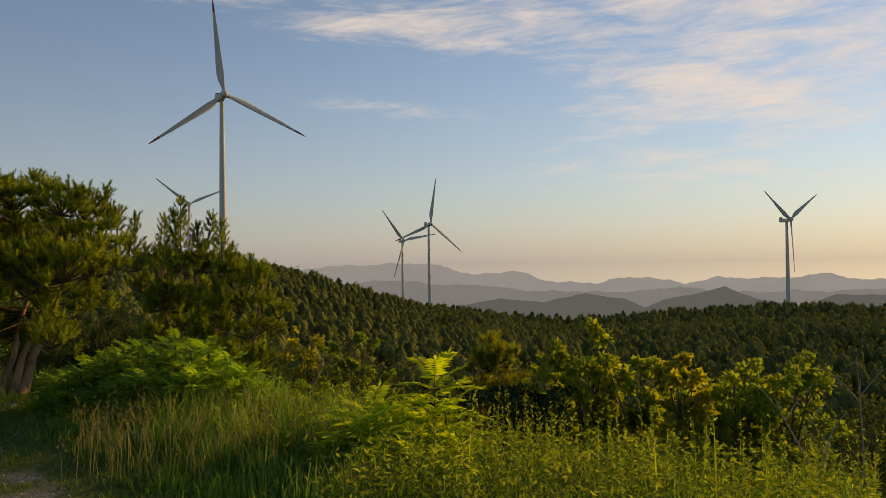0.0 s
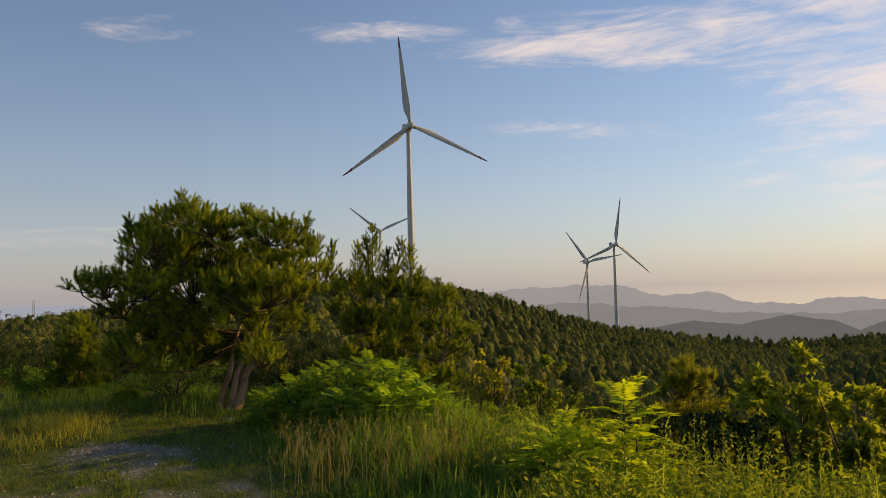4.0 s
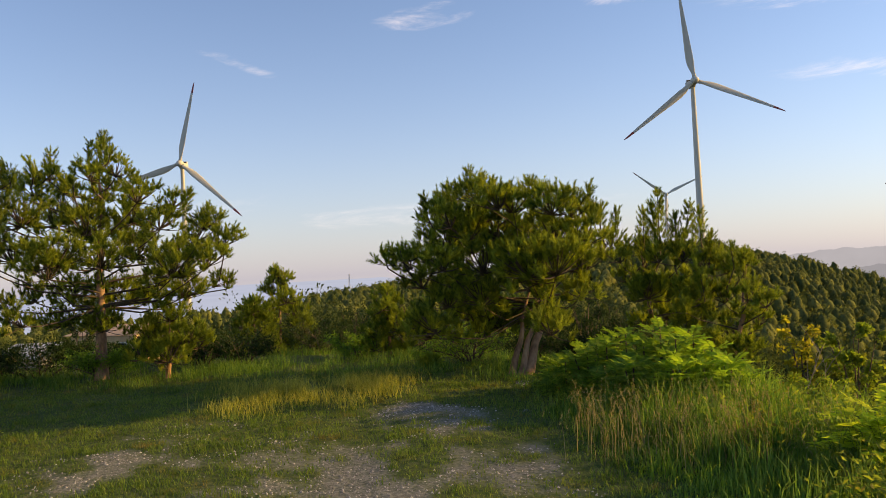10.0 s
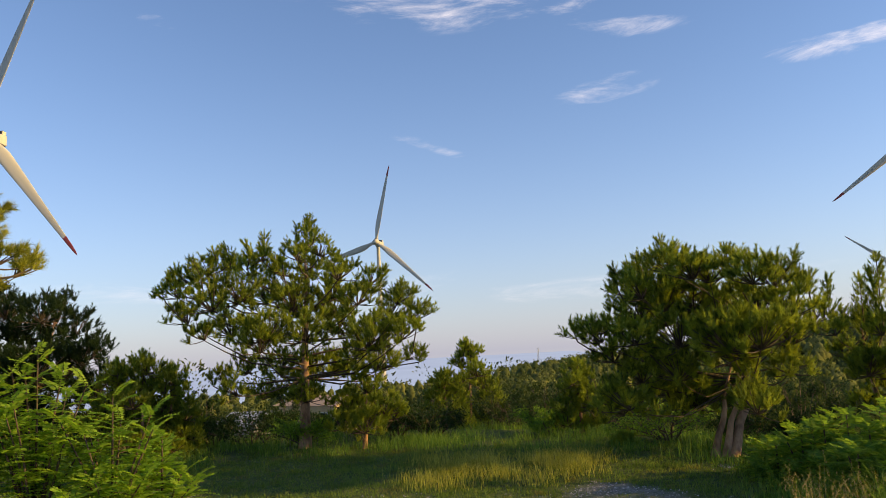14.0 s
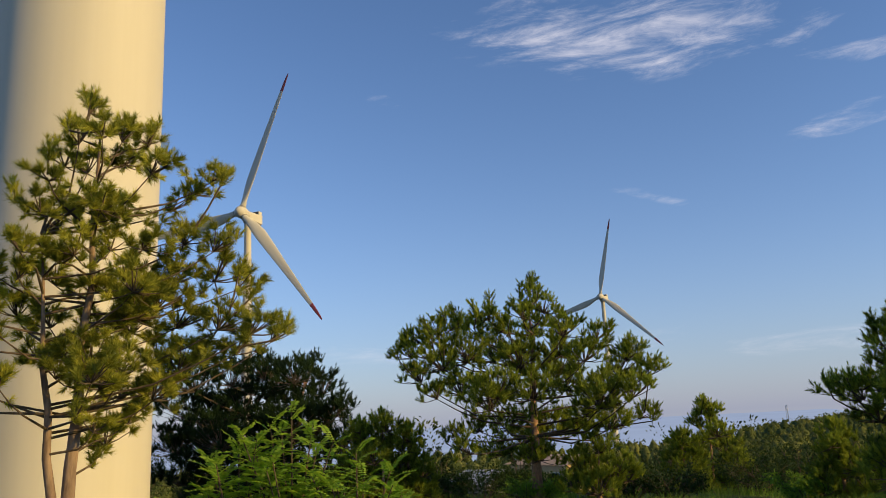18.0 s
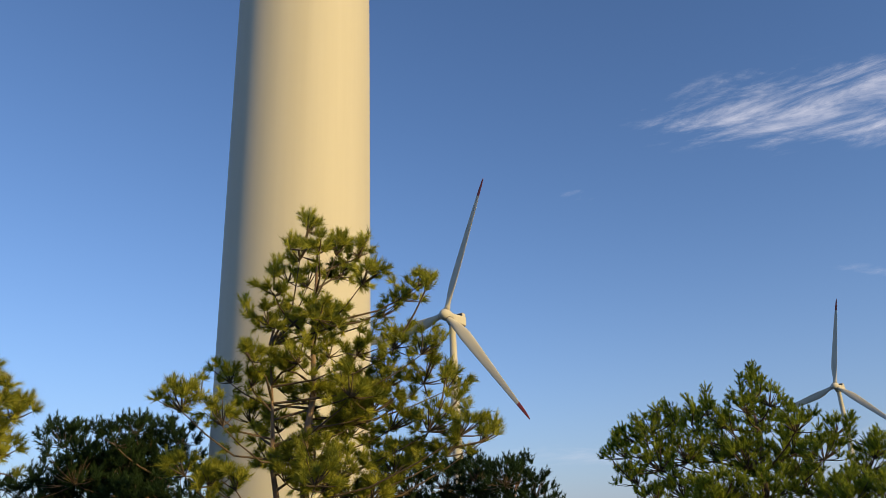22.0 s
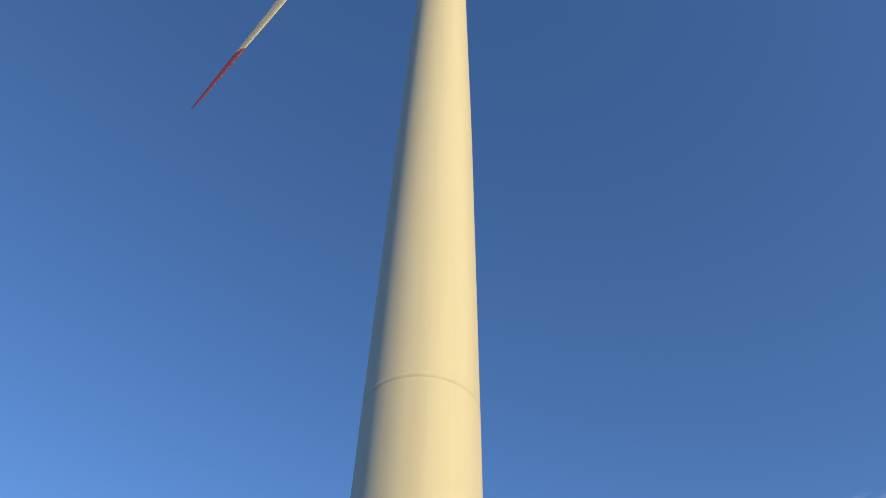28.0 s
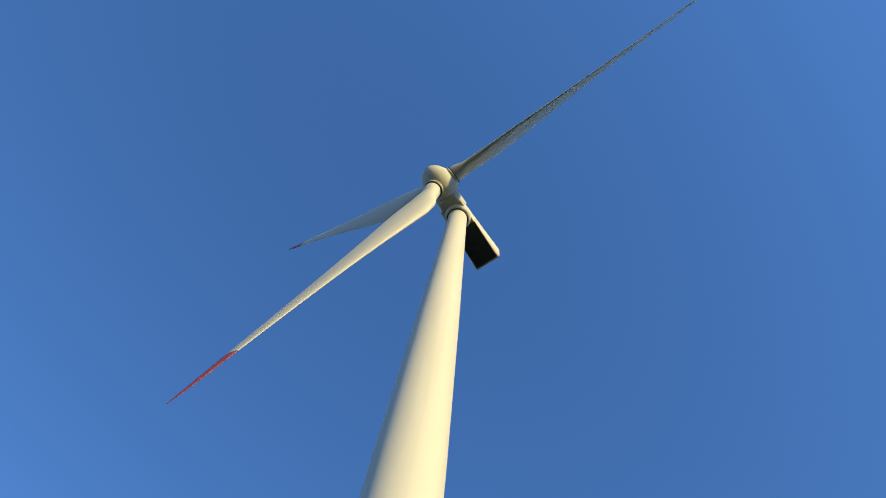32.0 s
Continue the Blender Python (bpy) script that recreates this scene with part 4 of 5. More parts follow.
def pinnate(az, r, h, w, label, mat, seed, fronds=60, frond=0.35, pairs=8, leaflet=(0.075, 0.03), stems=5, name="sapling", group="saplings", crown=0.2):
    """Saplings with feather leaves: pairs of leaflets along an arching stalk."""
    rng = np.random.default_rng(seed)
    base = on_land(az, r, 0.05)
    t = thing(name, Matrix.Translation(base), label, "sapling", group)
    P, W, N, tubes = [], [], [], []
    for k in range(stems):
        a = 2 * math.pi * (k + rng.uniform(-.3, .3)) / stems
        reach = w / 2 * (0.0 if k == 0 else rng.uniform(0.3, 0.85))
        tip = Vector((math.cos(a) * reach, math.sin(a) * reach, h * (0.92 if k == 0 else rng.uniform(0.4, 1.0) * (1 - 0.35 * (reach / (w / 2)) ** 2))))
        pts = [Vector((tip.x * 0.1, tip.y * 0.1, 0)), Vector((tip.x * 0.5, tip.y * 0.5, tip.z * 0.55)), tip]
        part("stem", mesh_of("stem", *tube(pts, [0.016, 0.012, 0.006], 5), True), TWIG, t)
        for i in range(fronds // stems):
            s = (crown + (1 - crown) * (i + rng.uniform(0, 0.9)) / (fronds // stems)) ** 0.8
            root = pts[0].lerp(pts[1], s * 2) if s < 0.5 else pts[1].lerp(pts[2], s * 2 - 1)
            b = a + 2.4 * i + rng.uniform(-0.4, 0.4)
            rise = rng.uniform(0.05, 0.7) + 0.9 * max(0.0, s - 0.75) * 4
            d = Vector((math.cos(b), math.sin(b), rise)).normalized()
            L = frond * rng.uniform(0.75, 1.2) * (1.15 - 0.35 * s)
            side = d.cross(Vector((0, 0, 1))).normalized()
            line = [root + d * L * u + Vector((0, 0, -0.30 * L * u * u)) for u in np.linspace(0, 1, pairs + 1)]
            tubes.append(tube([line[0], line[len(line) // 2], line[-1]], [0.004, 0.003, 0.0015], 3))
            for u, q in enumerate(line[1:]):
                for sg in (-1, 1):
                    P.append(tuple(q))
                    W.append(tuple(side * sg + d * 0.45 + Vector((0, 0, -0.12))))
                    N.append(tuple(side.cross(d)))
            P.append(tuple(line[-1]))
            W.append(tuple(d))
            N.append(tuple(side.cross(d)))
    part("leaf_stalk_spray", mesh_of("leaf_stalk_spray", *joined(tubes)), mat, t)
    V, F = leaves(rng, np.array(P), np.array(W), *leaflet, 0.12, 0.25, np.array(N))
    part("foliage", mesh_of("foliage", V, F), mat, t)
    return t


pinnate(87.0, 9.2, 2.0, 1.6, "bright green locust bush with feather leaves", LEAF_BRIGHT, 60, 300, 0.36, 9, (0.066, 0.032), 16, "locust_bush")
pinnate(90.6, 9.4, 1.75, 1.4, "bright green locust bush with feather leaves", LEAF_BRIGHT, 61, 240, 0.36, 9, (0.066, 0.032), 14, "locust_bush")
pinnate(82.5, 8.8, 1.5, 1.6, "bright green locust bush with feather leaves", LEAF_BRIGHT, 62, 250, 0.36, 9, (0.066, 0.032), 14, "locust_bush")
pinnate(79.4, 9.0, 1.0, 1.2, "low green locust bush with feather leaves", LEAF_BRIGHT, 63, 130, 0.36, 9, (0.066, 0.032), 9, "locust_bush")
SUMAC = [(37.2, 9.6, -6.4, 0.8), (35.6, 9.4, -5.4, 0.9), (34.2, 9.3, -4.9, 0.8), (32.8, 9.2, -4.3, 0.8), (31.6, 8.9, -4.9, 0.7), (30.4, 9.0, -3.8, 0.7), (29.4, 8.7, -4.7, 0.7), (28.2, 8.9, -4.5, 0.7), (27.0, 8.7, -5.5, 0.7),
         (25.8, 8.4, -6.6, 0.6), (24.6, 8.3, -7.6, 0.6), (29.0, 8.2, -6.6, 0.8), (32.4, 8.4, -6.4, 0.8)]
SUMAC += [(az - 0.6, r - 0.5, el - 2.2, 0.6) for az, r, el, w in SUMAC[1:9]] + [(az + 0.5, r + 0.6, el - 0.2, 0.8) for az, r, el, w in SUMAC[:9]]
# the sunlit right end is put in as brighter leaves than the left
for k, (az, r, el, w) in enumerate(SUMAC):
    h = EYE[2] + r * math.tan(radians(el)) - land_at(az, r) - 0.04
    pinnate(az, r, h, w * 0.62, "green sumac shoots with feather leaves" if az > 29.2 else "sumac shoots with feather leaves, sunlight put into their yellow-green", LEAF_SUMAC if az > 29.2 else LEAF_BRIGHT, 64 + k, 66, 0.28, 9, (0.08, 0.028), 4, "sumac_bush", crown=0.15)
FERN = [(12.1, 6.6, -5.6, 0.25, 16, 1), (11.3, 6.5, -8.4, 0.35, 14, 2), (13.2, 6.6, -9.2, 0.5, 16, 2), (14.2, 6.5, -9.6, 0.6, 20, 3), (16.6, 6.5, -8.2, 0.5, 18, 3), (15.6, 6.3, -9.6, 0.6, 20, 3), (17.5, 6.4, -10.0, 0.5, 18, 3), (10.9, 6.3, -10.8, 0.6, 22, 3), (13.2, 6.1, -11.8, 0.7, 28, 4), (15.0, 6.0, -12.2, 0.7, 28, 4), (11.7, 6.0, -12.4, 0.6, 26, 4)]
for k, (az, r, el, w, n, st) in enumerate(FERN):
    h = EYE[2] + r * math.tan(radians(el)) - land_at(az, r) - 0.18
    pinnate(az, r, h, w, "glowing yellow-green sapling with fern-like leaves", LEAF_FERN, 90 + k, n + 4, 0.46, 10, (0.105, 0.036), st, "locust_sapling", crown=0.35)

BUSHES = [  # bearing, distance, height (or, below zero, the elevation of the top), width, label, leaves, count, leaf size, stems
    (0.9, 9.6, -4.4, 1.5, "loose bush with rounded green leaves on the slope", LEAF_OLIVE, 1500, (0.095, 0.07), 6),
    (-2.8, 9.2, -5.4, 1.1, "loose bush with rounded green leaves on the slope", LEAF_OLIVE, 900, (0.095, 0.07), 5),
    (3.4, 10.2, -6.6, 0.9, "loose bush with rounded green leaves on the slope", LEAF_MID, 1000, (0.07, 0.05), 5),
    (-5.9, 8.2, -6.0, 0.75, "slim sapling with yellowing leaves", LEAF_YELLOW, 750, (0.095, 0.07), 4),
    (-9.2, 8.8, -6.2, 1.4, "rounded leafy bush on the slope", LEAF_OLIVE, 1700, (0.07, 0.05), 7),
    (-12.4, 9.0, -6.6, 1.5, "rounded leafy bush on the slope", LEAF_MID, 1800, (0.07, 0.05), 7),
    (-17.5, 9.5, 0.9, 1.2, "scrubby bush with thin grey twigs", LEAF_DARK_SHADED, 500, (0.05, 0.03), 6),
    (21.3, 11.5, 1.55, 0.8, "thin sapling with yellow leaf tufts", LEAF_YELLOW, 420, (0.07, 0.05), 4),
    (18.2, 12.0, 1.75, 1.0, "creeper-hung bush with small green leaves", LEAF_MID, 1300, (0.06, 0.045), 5),
    (16.6, 11.0, 0.9, 1.2, "creeper-hung bush with small green leaves", LEAF_MID, 1200, (0.06, 0.045), 5),
    (8.8, 9.0, 1.0, 1.4, "low green bush on the slope", LEAF_DARK_SHADED, 1500, (0.06, 0.04), 6),
    (5.0, 8.4, 0.95, 1.3, "low green bush on the slope", LEAF_DARK_SHADED, 1400, (0.06, 0.04), 6),
    (20.5, 8.8, 0.5, 1.2, "low green bush behind the grass", LEAF_MID, 1100, (0.06, 0.04), 6),
]
for k, (az, r, h, w, label, mat, n, leaf, stems) in enumerate(BUSHES):
    if h < 0:
        h = EYE[2] + r * math.tan(radians(h)) - land_at(az, r)
    bush(az, r, h, w, label, mat, 100 + k, int(n * 2), leaf, stems, open_form=0.9)
# the dark belt of bushes round the clearing, its shade put into the leaf colour
rg = random.Random(5)
az = 33.0
k = 0
while az < 122:
    for row in range(3):
        r = (15.8, 19.0, 24.0)[row] + rg.uniform(-1, 1) + (4 if az > 95 else 0) + (-2 if az < 45 else 0)
        if abs(az - 101.8) < 8 and r < 24:
            r = 25
        a = az + rg.uniform(-1.5, 1.5)
        el_top = (-4.8, -3.2, -1.9)[row] + rg.uniform(-1.6, 1.0)
        if 65.8 < a < 69.2:
            el_top = min(el_top, -5.4)
        if rg.random() < 0.12 and 44 < a < 60:
            el_top += 1.0
        h = max(EYE[2] + r * math.tan(radians(el_top)) - land_at(a, r), 0.5)
        bush(a, r, h, rg.uniform(0.8, 2.4), rg.choice(["dark green bush at the edge of the clearing", "leafy dark shrub in the belt round the clearing", "dense shaded shrub beside the pines"]),
             rg.choice([LEAF_DARK_SHADED, LEAF_DARK_SHADED, LEAF_DARK_SHADED, LEAF_SUMAC]) if row == 0 else LEAF_DARK_SHADED, 200 + k, 3400, rg.choice([(0.04, 0.024), (0.048, 0.028), (0.055, 0.024)]), rg.choice([5, 7, 9]), group="belt of shrubs")
        k += 1
    az += rg.uniform(3.2, 5.0)


# ---- grass and weeds ----
def strew(rng, count, az0, az1, r0, r1):
    az, r = rng.uniform(az0, az1, count), np.sqrt(rng.uniform(r0 * r0, r1 * r1, count))
    x, y = -r * np.sin(np.radians(az)), r * np.cos(np.radians(az))
    return np.stack([x, y, land(x, y) - 0.01], 1), az, r


def stuff(name, V, F, mat, label, category):
    return tagged(part(name, mesh_of(name, V, F), mat), label, category, kind="stuff")


rng = np.random.default_rng(7)
at, az, r = strew(rng, 190000, 15, 100, 4.2, 13.5)
at = at[turf(at[:, 0], at[:, 1]) > rng.uniform(0.08, 1.0, len(at))]
V, F = blades(rng, at, rng.uniform(0.012, 0.05, len(at)) * (0.6 + 0.8 * patchy(at[:, 0], at[:, 1], 2.3)), 0.008, 0.9)
stuff("short_grass", V, F, GRASS, "short patchy grass on the gravel pad", "grass")
clumps, caz, cr = strew(rng, 2600, 18, 112, 4.6, 15)
clumps = clumps[turf(clumps[:, 0], clumps[:, 1]) > rng.uniform(0.3, 1.0, len(clumps))]
at = (clumps[:, None] + rng.normal(size=(len(clumps), 26, 3)) * [0.06, 0.06, 0]).reshape(-1, 3)
at[:, 2] = land(at[:, 0], at[:, 1]) - 0.01
V, F = blades(rng, at, rng.uniform(0.03, 0.10, len(at)), 0.008, 1.0)
stuff("grass_tufts", V, F, GRASS, "green and yellow grass tufts on the pad", "grass")
STONE, t_, b_ = material("gravel_stone")
geo_ = t_.nodes.new("ShaderNodeNewGeometry")
mx_ = t_.nodes.new("ShaderNodeMix")
mx_.data_type = "RGBA"
t_.links.new(geo_.outputs["Random Per Island"], mx_.inputs[0])
mx_.inputs[6].default_value, mx_.inputs[7].default_value = (0.14, 0.135, 0.12, 1), (0.44, 0.42, 0.39, 1)
t_.links.new(mx_.outputs[2], b_.inputs["Base Color"])
b_.inputs["Roughness"].default_value = 0.9
at, caz, cr = strew(rng, 60000, 18, 112, 4.4, 12)
at = at[turf(at[:, 0], at[:, 1]) < rng.uniform(0.0, 0.8, len(at))]
shape = np.array([[1, 0, 0], [-1, 0, 0], [0, 1, 0], [0, -1, 0], [0, 0, 0.8], [0, 0, -0.6]], float)
size = rng.uniform(0.004, 0.019, (len(at), 1, 1)) ** 1.0 * (0.75 + 0.04 * np.hypot(at[:, 0], at[:, 1]))[:, None, None] * rng.uniform(0.6, 1.3, (len(at), 6, 3))
V = (at[:, None] + shape * size + [0, 0, 0.006]).reshape(-1, 3)
octa = np.array([[0, 2, 4], [2, 1, 4], [1, 3, 4], [3, 0, 4], [2, 0, 5], [1, 2, 5], [3, 1, 5], [0, 3, 5]])
F = (np.arange(len(at))[:, None, None] * 6 + octa).reshape(-1, 3)
stuff("gravel", V, F, STONE, "loose grey gravel on the pad", "gravel")
# long grass at the rim of the pad
clumps, caz, cr = strew(rng, 520, 14, 100, 5, 17)
edge = np.interp(caz, LAND_AZ, LAND_PAD)
near_edge = np.interp(caz, [14, 26, 38, 42, 60, 100], [5.2, 6.0, 8.6, 11.2, 13.2, 13.0])
keep = (cr > near_edge)
clumps = clumps[keep]
at = (clumps[:, None] + rng.normal(size=(len(clumps), 110, 3)) * [0.2, 0.2, 0]).reshape(-1, 3)
at[:, 2] = land(at[:, 0], at[:, 1]) - 0.01
tall = rng.uniform(0.35, 1.0, (len(clumps), 1)).repeat(110, 1).ravel()
V, F = blades(rng, at, rng.uniform(0.14, 0.42, len(at)) * tall, 0.007, 0.8)
stuff("long_grass", V, F, GRASS_TALL, "long green grass round the edge of the pad", "grass")
# tall reedy grass and straw in front of the sumac
for name, mat, count, lo, hi, lean, label in (
        ("tall_grass", GRASS_TALL, 110, 0.2, 0.62, 0.5, "tall green grass with arching blades"),
        ("reed_grass", GRASS, 46, 0.2, 0.5, 0.9, "yellowing arched grass clumps"),
        ("dark_grass", LEAF_SUMAC, 110, 0.12, 0.4, 0.7, "deep green grass and herbs")):
    clumps, caz, cr = strew(rng, count * 2, 17, 39, 4.8, 8.6)
    inner = cr - np.interp(caz, [17, 26, 33, 38], [4.4, 5.0, 6.2, 8.0]) + rng.normal(size=len(caz)) * 0.3
    clumps, inner = clumps[inner > 0], inner[inner > 0]
    tall = rng.uniform(0.35, 1.2, (len(clumps), 1)) * np.clip(inner / 1.8, 0.22, 1.0)[:, None]
    at = (clumps[:, None] + rng.normal(size=(len(clumps), 60, 3)) * [0.11, 0.11, 0]).reshape(-1, 3)
    at[:, 2] = land(at[:, 0], at[:, 1]) - 0.01
    V, F = blades(rng, at, rng.uniform(lo, hi, len(at)) * tall.repeat(60, 1).ravel(), 0.010, lean)
    stuff(name, V, F, mat, label, "grass")
clumps, _, _ = strew(rng, 30, 19, 36, 6.2, 7.8)
at = (clumps[:, None] + rng.normal(size=(len(clumps), 16, 3)) * [0.16, 0.16, 0]).reshape(-1, 3)
at[:, 2] = land(at[:, 0], at[:, 1]) - 0.01
V, F = blades(rng, at, rng.uniform(0.2, 0.52, len(at)), 0.0045, 0.35)
tipz = V.reshape(-1, 5, 3)[:, 4]
d_ = unit(rng.normal(size=(len(tipz), 3)) * 0.3 + [0, 0, 1])
V2, F2 = needles(rng, tipz - d_ * 0.08, d_, np.full(len(tipz), 0.13), 0.02, 14, 0.005)
stuff("dry_stalks", np.concatenate([V, V2]), np.concatenate([F, F2 + len(V)]), STRAW, "dry straw-coloured grass stalks with seed heads", "grass")
# tufts of the lit strip on the pad, in the sun-painted yellow
spots, saz, sr = strew(rng, 34, 49, 62, 9.6, 11.8)
at = (spots[:, None] + rng.normal(size=(len(spots), 120, 3)) * [0.17, 0.17, 0]).reshape(-1, 3)
at[:, 2] = land(at[:, 0], at[:, 1]) - 0.01
V, F = blades(rng, at, rng.uniform(0.08, 0.30, len(at)), 0.006, 0.9)
stuff("yellow_grass", V, F, GRASS_SUNLIT, "grass tufts on the pad with sunlight put into their yellow", "grass")
clumps, caz, cr = strew(rng, 260, 15, 45, 6.0, 10.0)
near_edge = np.interp(caz, [14, 26, 38, 45], [5.4, 6.4, 9.0, 11.0])
clumps = clumps[cr > near_edge]
at = clumps[:, None] + np.concatenate([rng.normal(size=(len(clumps), 40, 2)) * 0.10, rng.uniform(0.02, 0.4, (len(clumps), 40, 1)) * rng.uniform(0.5, 1.2, (len(clumps), 1, 1))], 2)
way = np.concatenate([rng.normal(size=(len(clumps), 40, 2)), rng.uniform(0.0, 1.0, (len(clumps), 40, 1))], 2)
V, F = leaves(rng, at.reshape(-1, 3), way.reshape(-1, 3), 0.06, 0.02)
stuff("herbs", V, F, LEAF_MID, "leafy herbs among the tall grass", "weeds")
# weeds on the near slope
clumps, caz, cr = strew(rng, 340, -15.5, 19, 4.0, 9.0)
n = 80
at = clumps[:, None] + np.concatenate([rng.normal(size=(len(clumps), n, 2)) * 0.13, rng.uniform(0.02, 0.40, (len(clumps), n, 1)) * rng.uniform(0.3, 1.35, (len(clumps), 1, 1))], 2)
way = np.concatenate([rng.normal(size=(len(clumps), n, 2)), rng.uniform(0.1, 1.0, (len(clumps), n, 1))], 2)
V, F = leaves(rng, at.reshape(-1, 3), way.reshape(-1, 3), 0.055, 0.02)
stuff("weeds", V, F, LEAF_WEED, "thick green weeds on the slope", "weeds")
at, _, _ = strew(rng, 3800, -17, 19, 4.0, 9.0)
V, F = blades(rng, at, rng.uniform(0.15, 0.5, len(at)), 0.008, 0.6)
stuff("slope_grass", V, F, GRASS_TALL, "long grass among the weeds", "grass")

# ---- woods on the hills ----
rng = np.random.default_rng(9)
n = 24000
az = np.where(rng.random(n) < 0.85, rng.uniform(-32, 56, n), rng.uniform(56, 100, n))
r = rng.uniform(24 ** 0.8, 760 ** 0.8, n) ** 1.25
lim = np.interp(az, LAND_AZ, RIDGE_R) + 40
ok = (r < lim) & ~((np.abs(az - 68.3) < 3.2) & (r < 64)) & (r > np.interp(az, [-32, 15, 30, 45, 100], [22, 24, 24, 27, 30]))
az, r = az[ok], r[ok]
x, y = -r * np.sin(np.radians(az)), r * np.cos(np.radians(az))
base = np.stack([x, y, land(x, y)], 1)
H = (1.3 + 2.4 * rng.random(len(r)) ** 1.4) * np.interp(r, [20, 60, 300, 700], [0.9, 1.1, 1.25, 2.2])


def wood_leaves(pick, m, part_size):
    bs, hh = base[pick], H[pick][:, None, None]
    k = len(bs)
    u = rng.uniform(0.08, 1.0, (k, m, 1))
    a = rng.uniform(0, 2 * np.pi, (k, m, 1))
    wide = (1.05 - u * u) ** 0.6 * hh * 0.34 * rng.uniform(0.3, 1.05, (k, m, 1))
    at = bs[:, None] + np.concatenate([np.cos(a) * wide, np.sin(a) * wide, u * hh], 2)
    way = np.concatenate([np.cos(a), np.sin(a), rng.uniform(0.3, 1.8, (k, m, 1))], 2)
    size = (part_size * H[pick])[:, None].repeat(m, 1).reshape(-1, 1)
    return leaves(rng, at.reshape(-1, 3), way.reshape(-1, 3), size, size * 0.55)


V, F = wood_leaves(r < 45, 130, 0.05)
V2, F2 = wood_leaves((r >= 45) & (r < 90), 60, 0.085)
V, F = np.concatenate([V, V2]), np.concatenate([F, F2 + len(V)])
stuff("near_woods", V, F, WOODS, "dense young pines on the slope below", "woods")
far_off = r >= 90
V, F = wood_leaves(far_off, 13, 0.17)
# rounded crowns, dense inside the leaves
bs, hh = base[far_off], H[far_off]
k, sides = len(bs), 6
a = np.arange(sides)[None] * 2 * np.pi / sides + rng.uniform(0, 6, (k, 1))
rims = []
for up_, wd in ((0.12, 0.22), (0.42, 0.31), (0.72, 0.20)):
    rad = wd * hh[:, None] * rng.uniform(0.6, 1.35, (k, sides))
    zz = (up_ + rng.uniform(-0.09, 0.09, (k, sides))) * hh[:, None]
    rims.append(np.stack([np.cos(a) * rad, np.sin(a) * rad, zz], -1))
apex = np.stack([rng.normal(size=k) * 0.1, rng.normal(size=k) * 0.1, rng.uniform(0.85, 1.0, k) * hh], -1)[:, None]
i_, j_ = np.arange(sides), (np.arange(sides) + 1) % sides
f = np.concatenate([np.stack([q * sides + i_, q * sides + j_, (q + 1) * sides + j_], -1) for q in range(2)]
                   + [np.stack([q * sides + i_, (q + 1) * sides + j_, (q + 1) * sides + i_], -1) for q in range(2)]
                   + [np.stack([2 * sides + i_, 2 * sides + j_, np.full(sides, 3 * sides)], -1)])
F = np.concatenate([F, (np.arange(k)[:, None, None] * (3 * sides + 1) + f).reshape(-1, 3) + len(V)])
V = np.concatenate([V, (bs[:, None] + np.concatenate(rims + [apex], 1)).reshape(-1, 3)])
stuff("hill_woods", V, F, FOREST_HAZED, "dense pine woods covering the hills", "woods")

# ---- the house down the slope, half hidden ----
PLASTER, t_, b_ = material("ochre_plaster")
col_, h_ = noise_mix(t_, (0.62, 0.42, 0.20), (0.52, 0.36, 0.18), 1.5, 5.0)
t_.links.new(col_, b_.inputs["Base Color"])
ROOF, t_, b_ = material("orange_roof_tiles")
col_, h_ = noise_mix(t_, (0.55, 0.33, 0.12), (0.42, 0.25, 0.10), 4.0, 5.0)
t_.links.new(col_, b_.inputs["Base Color"])
GLASS, t_, b_ = material("window_glass")
b_.inputs["Base Color"].default_value, b_.inputs["Roughness"].default_value = (0.03, 0.04, 0.05, 1), 0.08
hz = land_at(68.3, 62)
house = thing("house", Matrix.Translation(spot(67.9, 62, hz)) @ Matrix.Rotation(radians(20), 4, "Z"), "ochre-walled house with an orange roof among the trees", "house")
eave = EYE[2] + 62 * math.tan(radians(-3.0)) - hz
part("wall", box_mesh("wall", (-3.2, -2.5, -1), (3.2, 2.5, eave), 0.02), PLASTER, house)
part("roof", mesh_of("roof", [(-3.6, -2.9, eave - .1), (3.6, -2.9, eave - .1), (3.6, 2.9, eave - .1), (-3.6, 2.9, eave - .1), (-3.4, 0, eave + 0.5), (3.4, 0, eave + 0.5)],
                     [(0, 1, 5, 4), (2, 3, 4, 5), (1, 2, 5, 5), (3, 0, 4, 4)]), ROOF, house)
for k in range(3):
    wdw = part("window", box_mesh("window", (-0.45, -0.05, -0.6), (0.45, 0.05, 0.6), 0.02), PAINT, house, m=Matrix.Translation((-2 + 2 * k, -2.52, eave - 1.2)))
    part("pane", box_mesh("pane", (-0.38, -0.03, -0.53), (0.38, 0.03, 0.53), 0), GLASS, wdw, m=Matrix.Translation((0, -0.04, 0)))

# ---- shed with a pale metal roof, down the slope ----
TIN, t_, b_ = material("pale_metal_roofing")
col_, h_ = noise_mix(t_, (0.50, 0.53, 0.56), (0.40, 0.42, 0.44), 2.0, 5.0)
t_.links.new(col_, b_.inputs["Base Color"])
b_.inputs["Roughness"].default_value = 0.45
sz_ = land_at(74.0, 46)
shed = thing("shed", Matrix.Translation(spot(74.0, 46, sz_)) @ Matrix.Rotation(radians(40), 4, "Z"), "small shed with a pale metal roof below the clearing", "shed")
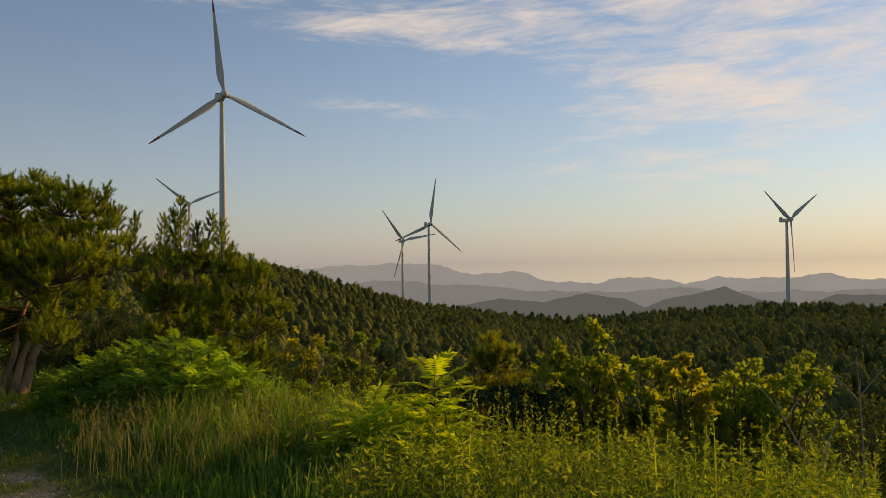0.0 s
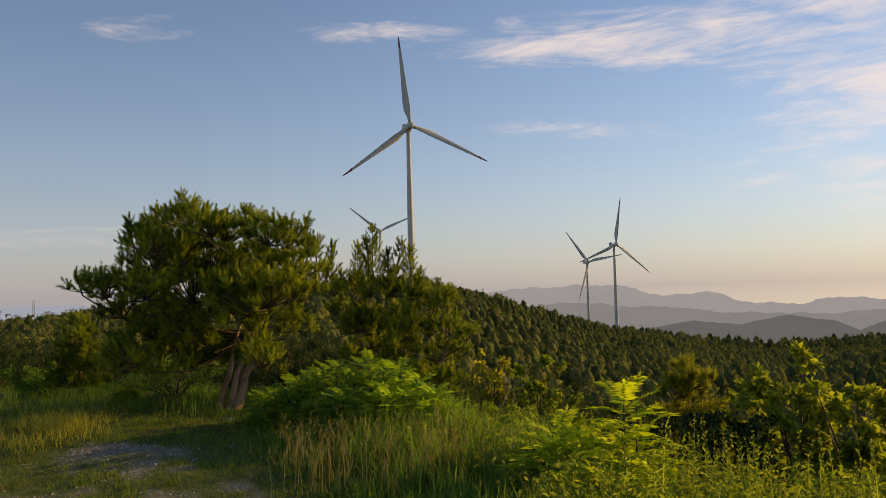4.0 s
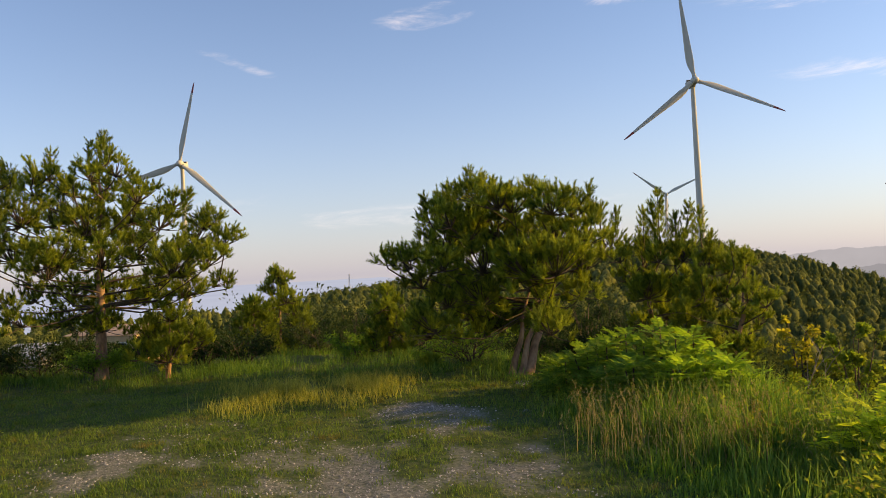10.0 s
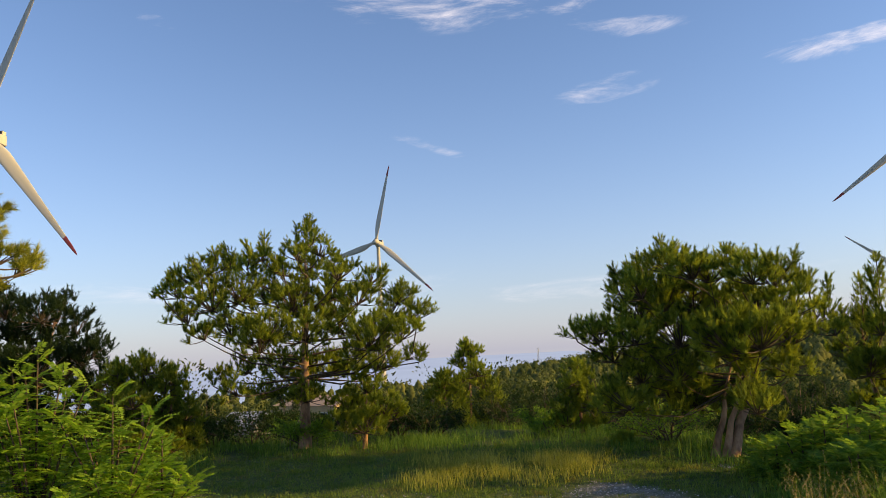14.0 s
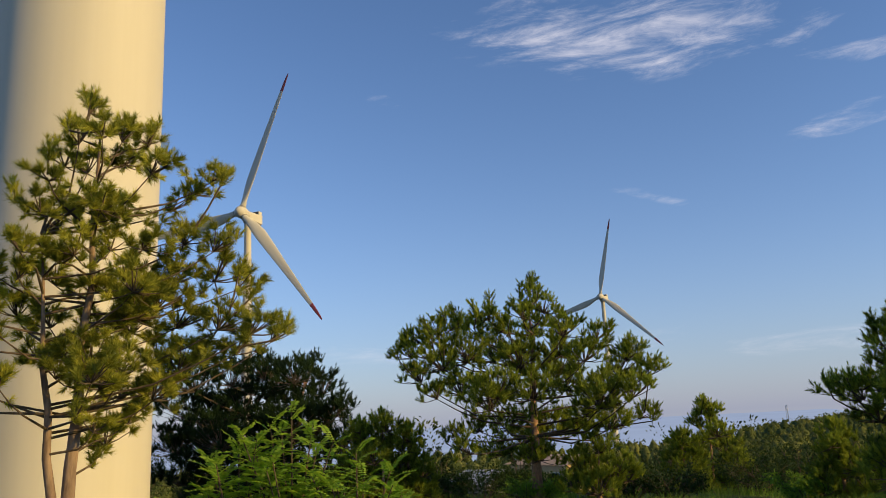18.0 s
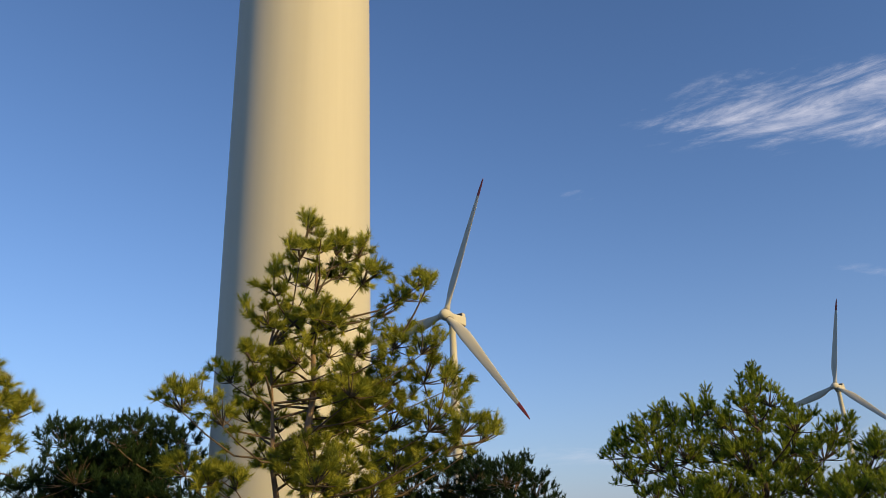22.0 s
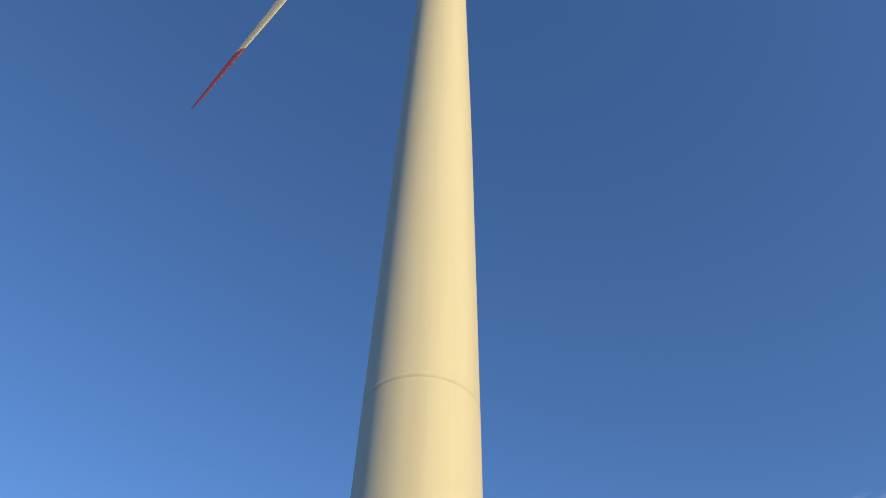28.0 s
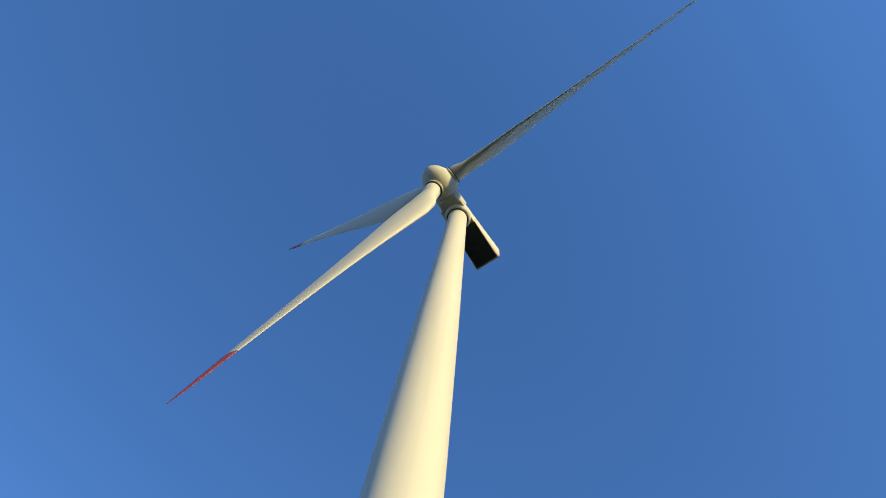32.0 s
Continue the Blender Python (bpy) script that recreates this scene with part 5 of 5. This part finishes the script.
eave = EYE[2] + 46 * math.tan(radians(-4.1)) - sz_
part("wall", box_mesh("wall", (-1.3, -1.0, -0.8), (1.3, 1.0, eave), 0.02), CONCRETE, shed)
part("roof", box_mesh("roof", (-1.6, -1.3, 0), (1.6, 1.3, 0.08), 0.02), TIN, shed, m=Matrix.Translation((0, 0, eave + 0.15)) @ Matrix.Rotation(radians(14), 4, "X"))

# ---- lattice mast on the hill ----
mz = land_at(52.7, 255)
mast = thing("lattice_mast", Matrix.Translation(spot(52.7, 255, mz)), "thin grey lattice mast on the wooded hill", "mast")
mh = EYE[2] + 255 * math.tan(radians(0.05)) - mz
for a in range(3):
    x, y = 0.5 * math.cos(a * 2.094), 0.5 * math.sin(a * 2.094)
    part("leg", mesh_of("leg", *tube([(x, y, 0), (x * 0.5, y * 0.5, mh)], [0.09, 0.06], 5)), TIN, mast)
for k in range(8):
    z = mh * (k + 0.5) / 8
    c = 0.5 * (1 - 0.5 * z / mh)
    q = [(c * math.cos(a * 2.094), c * math.sin(a * 2.094), z + 0.6 * (a % 2)) for a in range(4)]
    part("brace", mesh_of("brace", *tube(q, [0.05] * 4, 4)), TIN, mast)

# ---- bare twigs and tall herbs on the near slope ----
rg = random.Random(21)
for az, r, h in ((-14.6, 7.2, 0.95), (-16.4, 7.6, 1.15), (-13.0, 6.8, 0.7), (22.3, 11.0, 1.0), (20.6, 11.2, 0.9)):
    base = on_land(az, r, 0.03)
    t = thing("dead_sapling", Matrix.Translation(base), "bare grey sapling with a few thin twigs", "sapling", "bare saplings")
    lean = rg.uniform(-0.5, 0.5)
    pts = [Vector((lean * h * u + 0.04 * math.sin(5 * u), 0.1 * h * u, h * u)) for u in (0, 0.3, 0.6, 0.85, 1.0)]
    part("stem", mesh_of("stem", *tube(pts, [0.014, 0.011, 0.008, 0.005, 0.003], 5), True), PALE_TWIG, t)
    for k in range(5):
        p = pts[1 + k % 3].lerp(pts[2 + k % 3], rg.random())
        q = p + Vector((rg.uniform(-0.3, 0.3), rg.uniform(-0.3, 0.3), rg.uniform(0.15, 0.4))) * h
        part("twig", mesh_of("twig", *tube([p, p.lerp(q, 0.5) + Vector((0, 0, 0.03)), q], [0.006, 0.004, 0.002], 4)), PALE_TWIG, t)
rng = np.random.default_rng(33)
at, az, r = strew(rng, 190, -18, 16, 4.8, 7.4)
hgt = rng.uniform(0.35, 0.8, len(at))
V, F = blades(rng, at, hgt, 0.010, 0.12)
u = rng.uniform(0.25, 1.0, (len(at), 34, 1))
top = V.reshape(-1, 5, 3)[:, 4]
pos = at[:, None] * (1 - u) + top[:, None] * u
way = np.concatenate([rng.normal(size=(len(at), 34, 2)), rng.uniform(0.4, 1.4, (len(at), 34, 1))], 2)
V2, F2 = leaves(rng, pos.reshape(-1, 3), way.reshape(-1, 3), 0.05 * (1.25 - u).reshape(-1, 1) + 0.012, 0.016)
stuff("mugwort", np.concatenate([V, V2]), np.concatenate([F, F2 + len(V)]), LEAF_WEED, "tall spiky green herbs on the slope", "weeds")
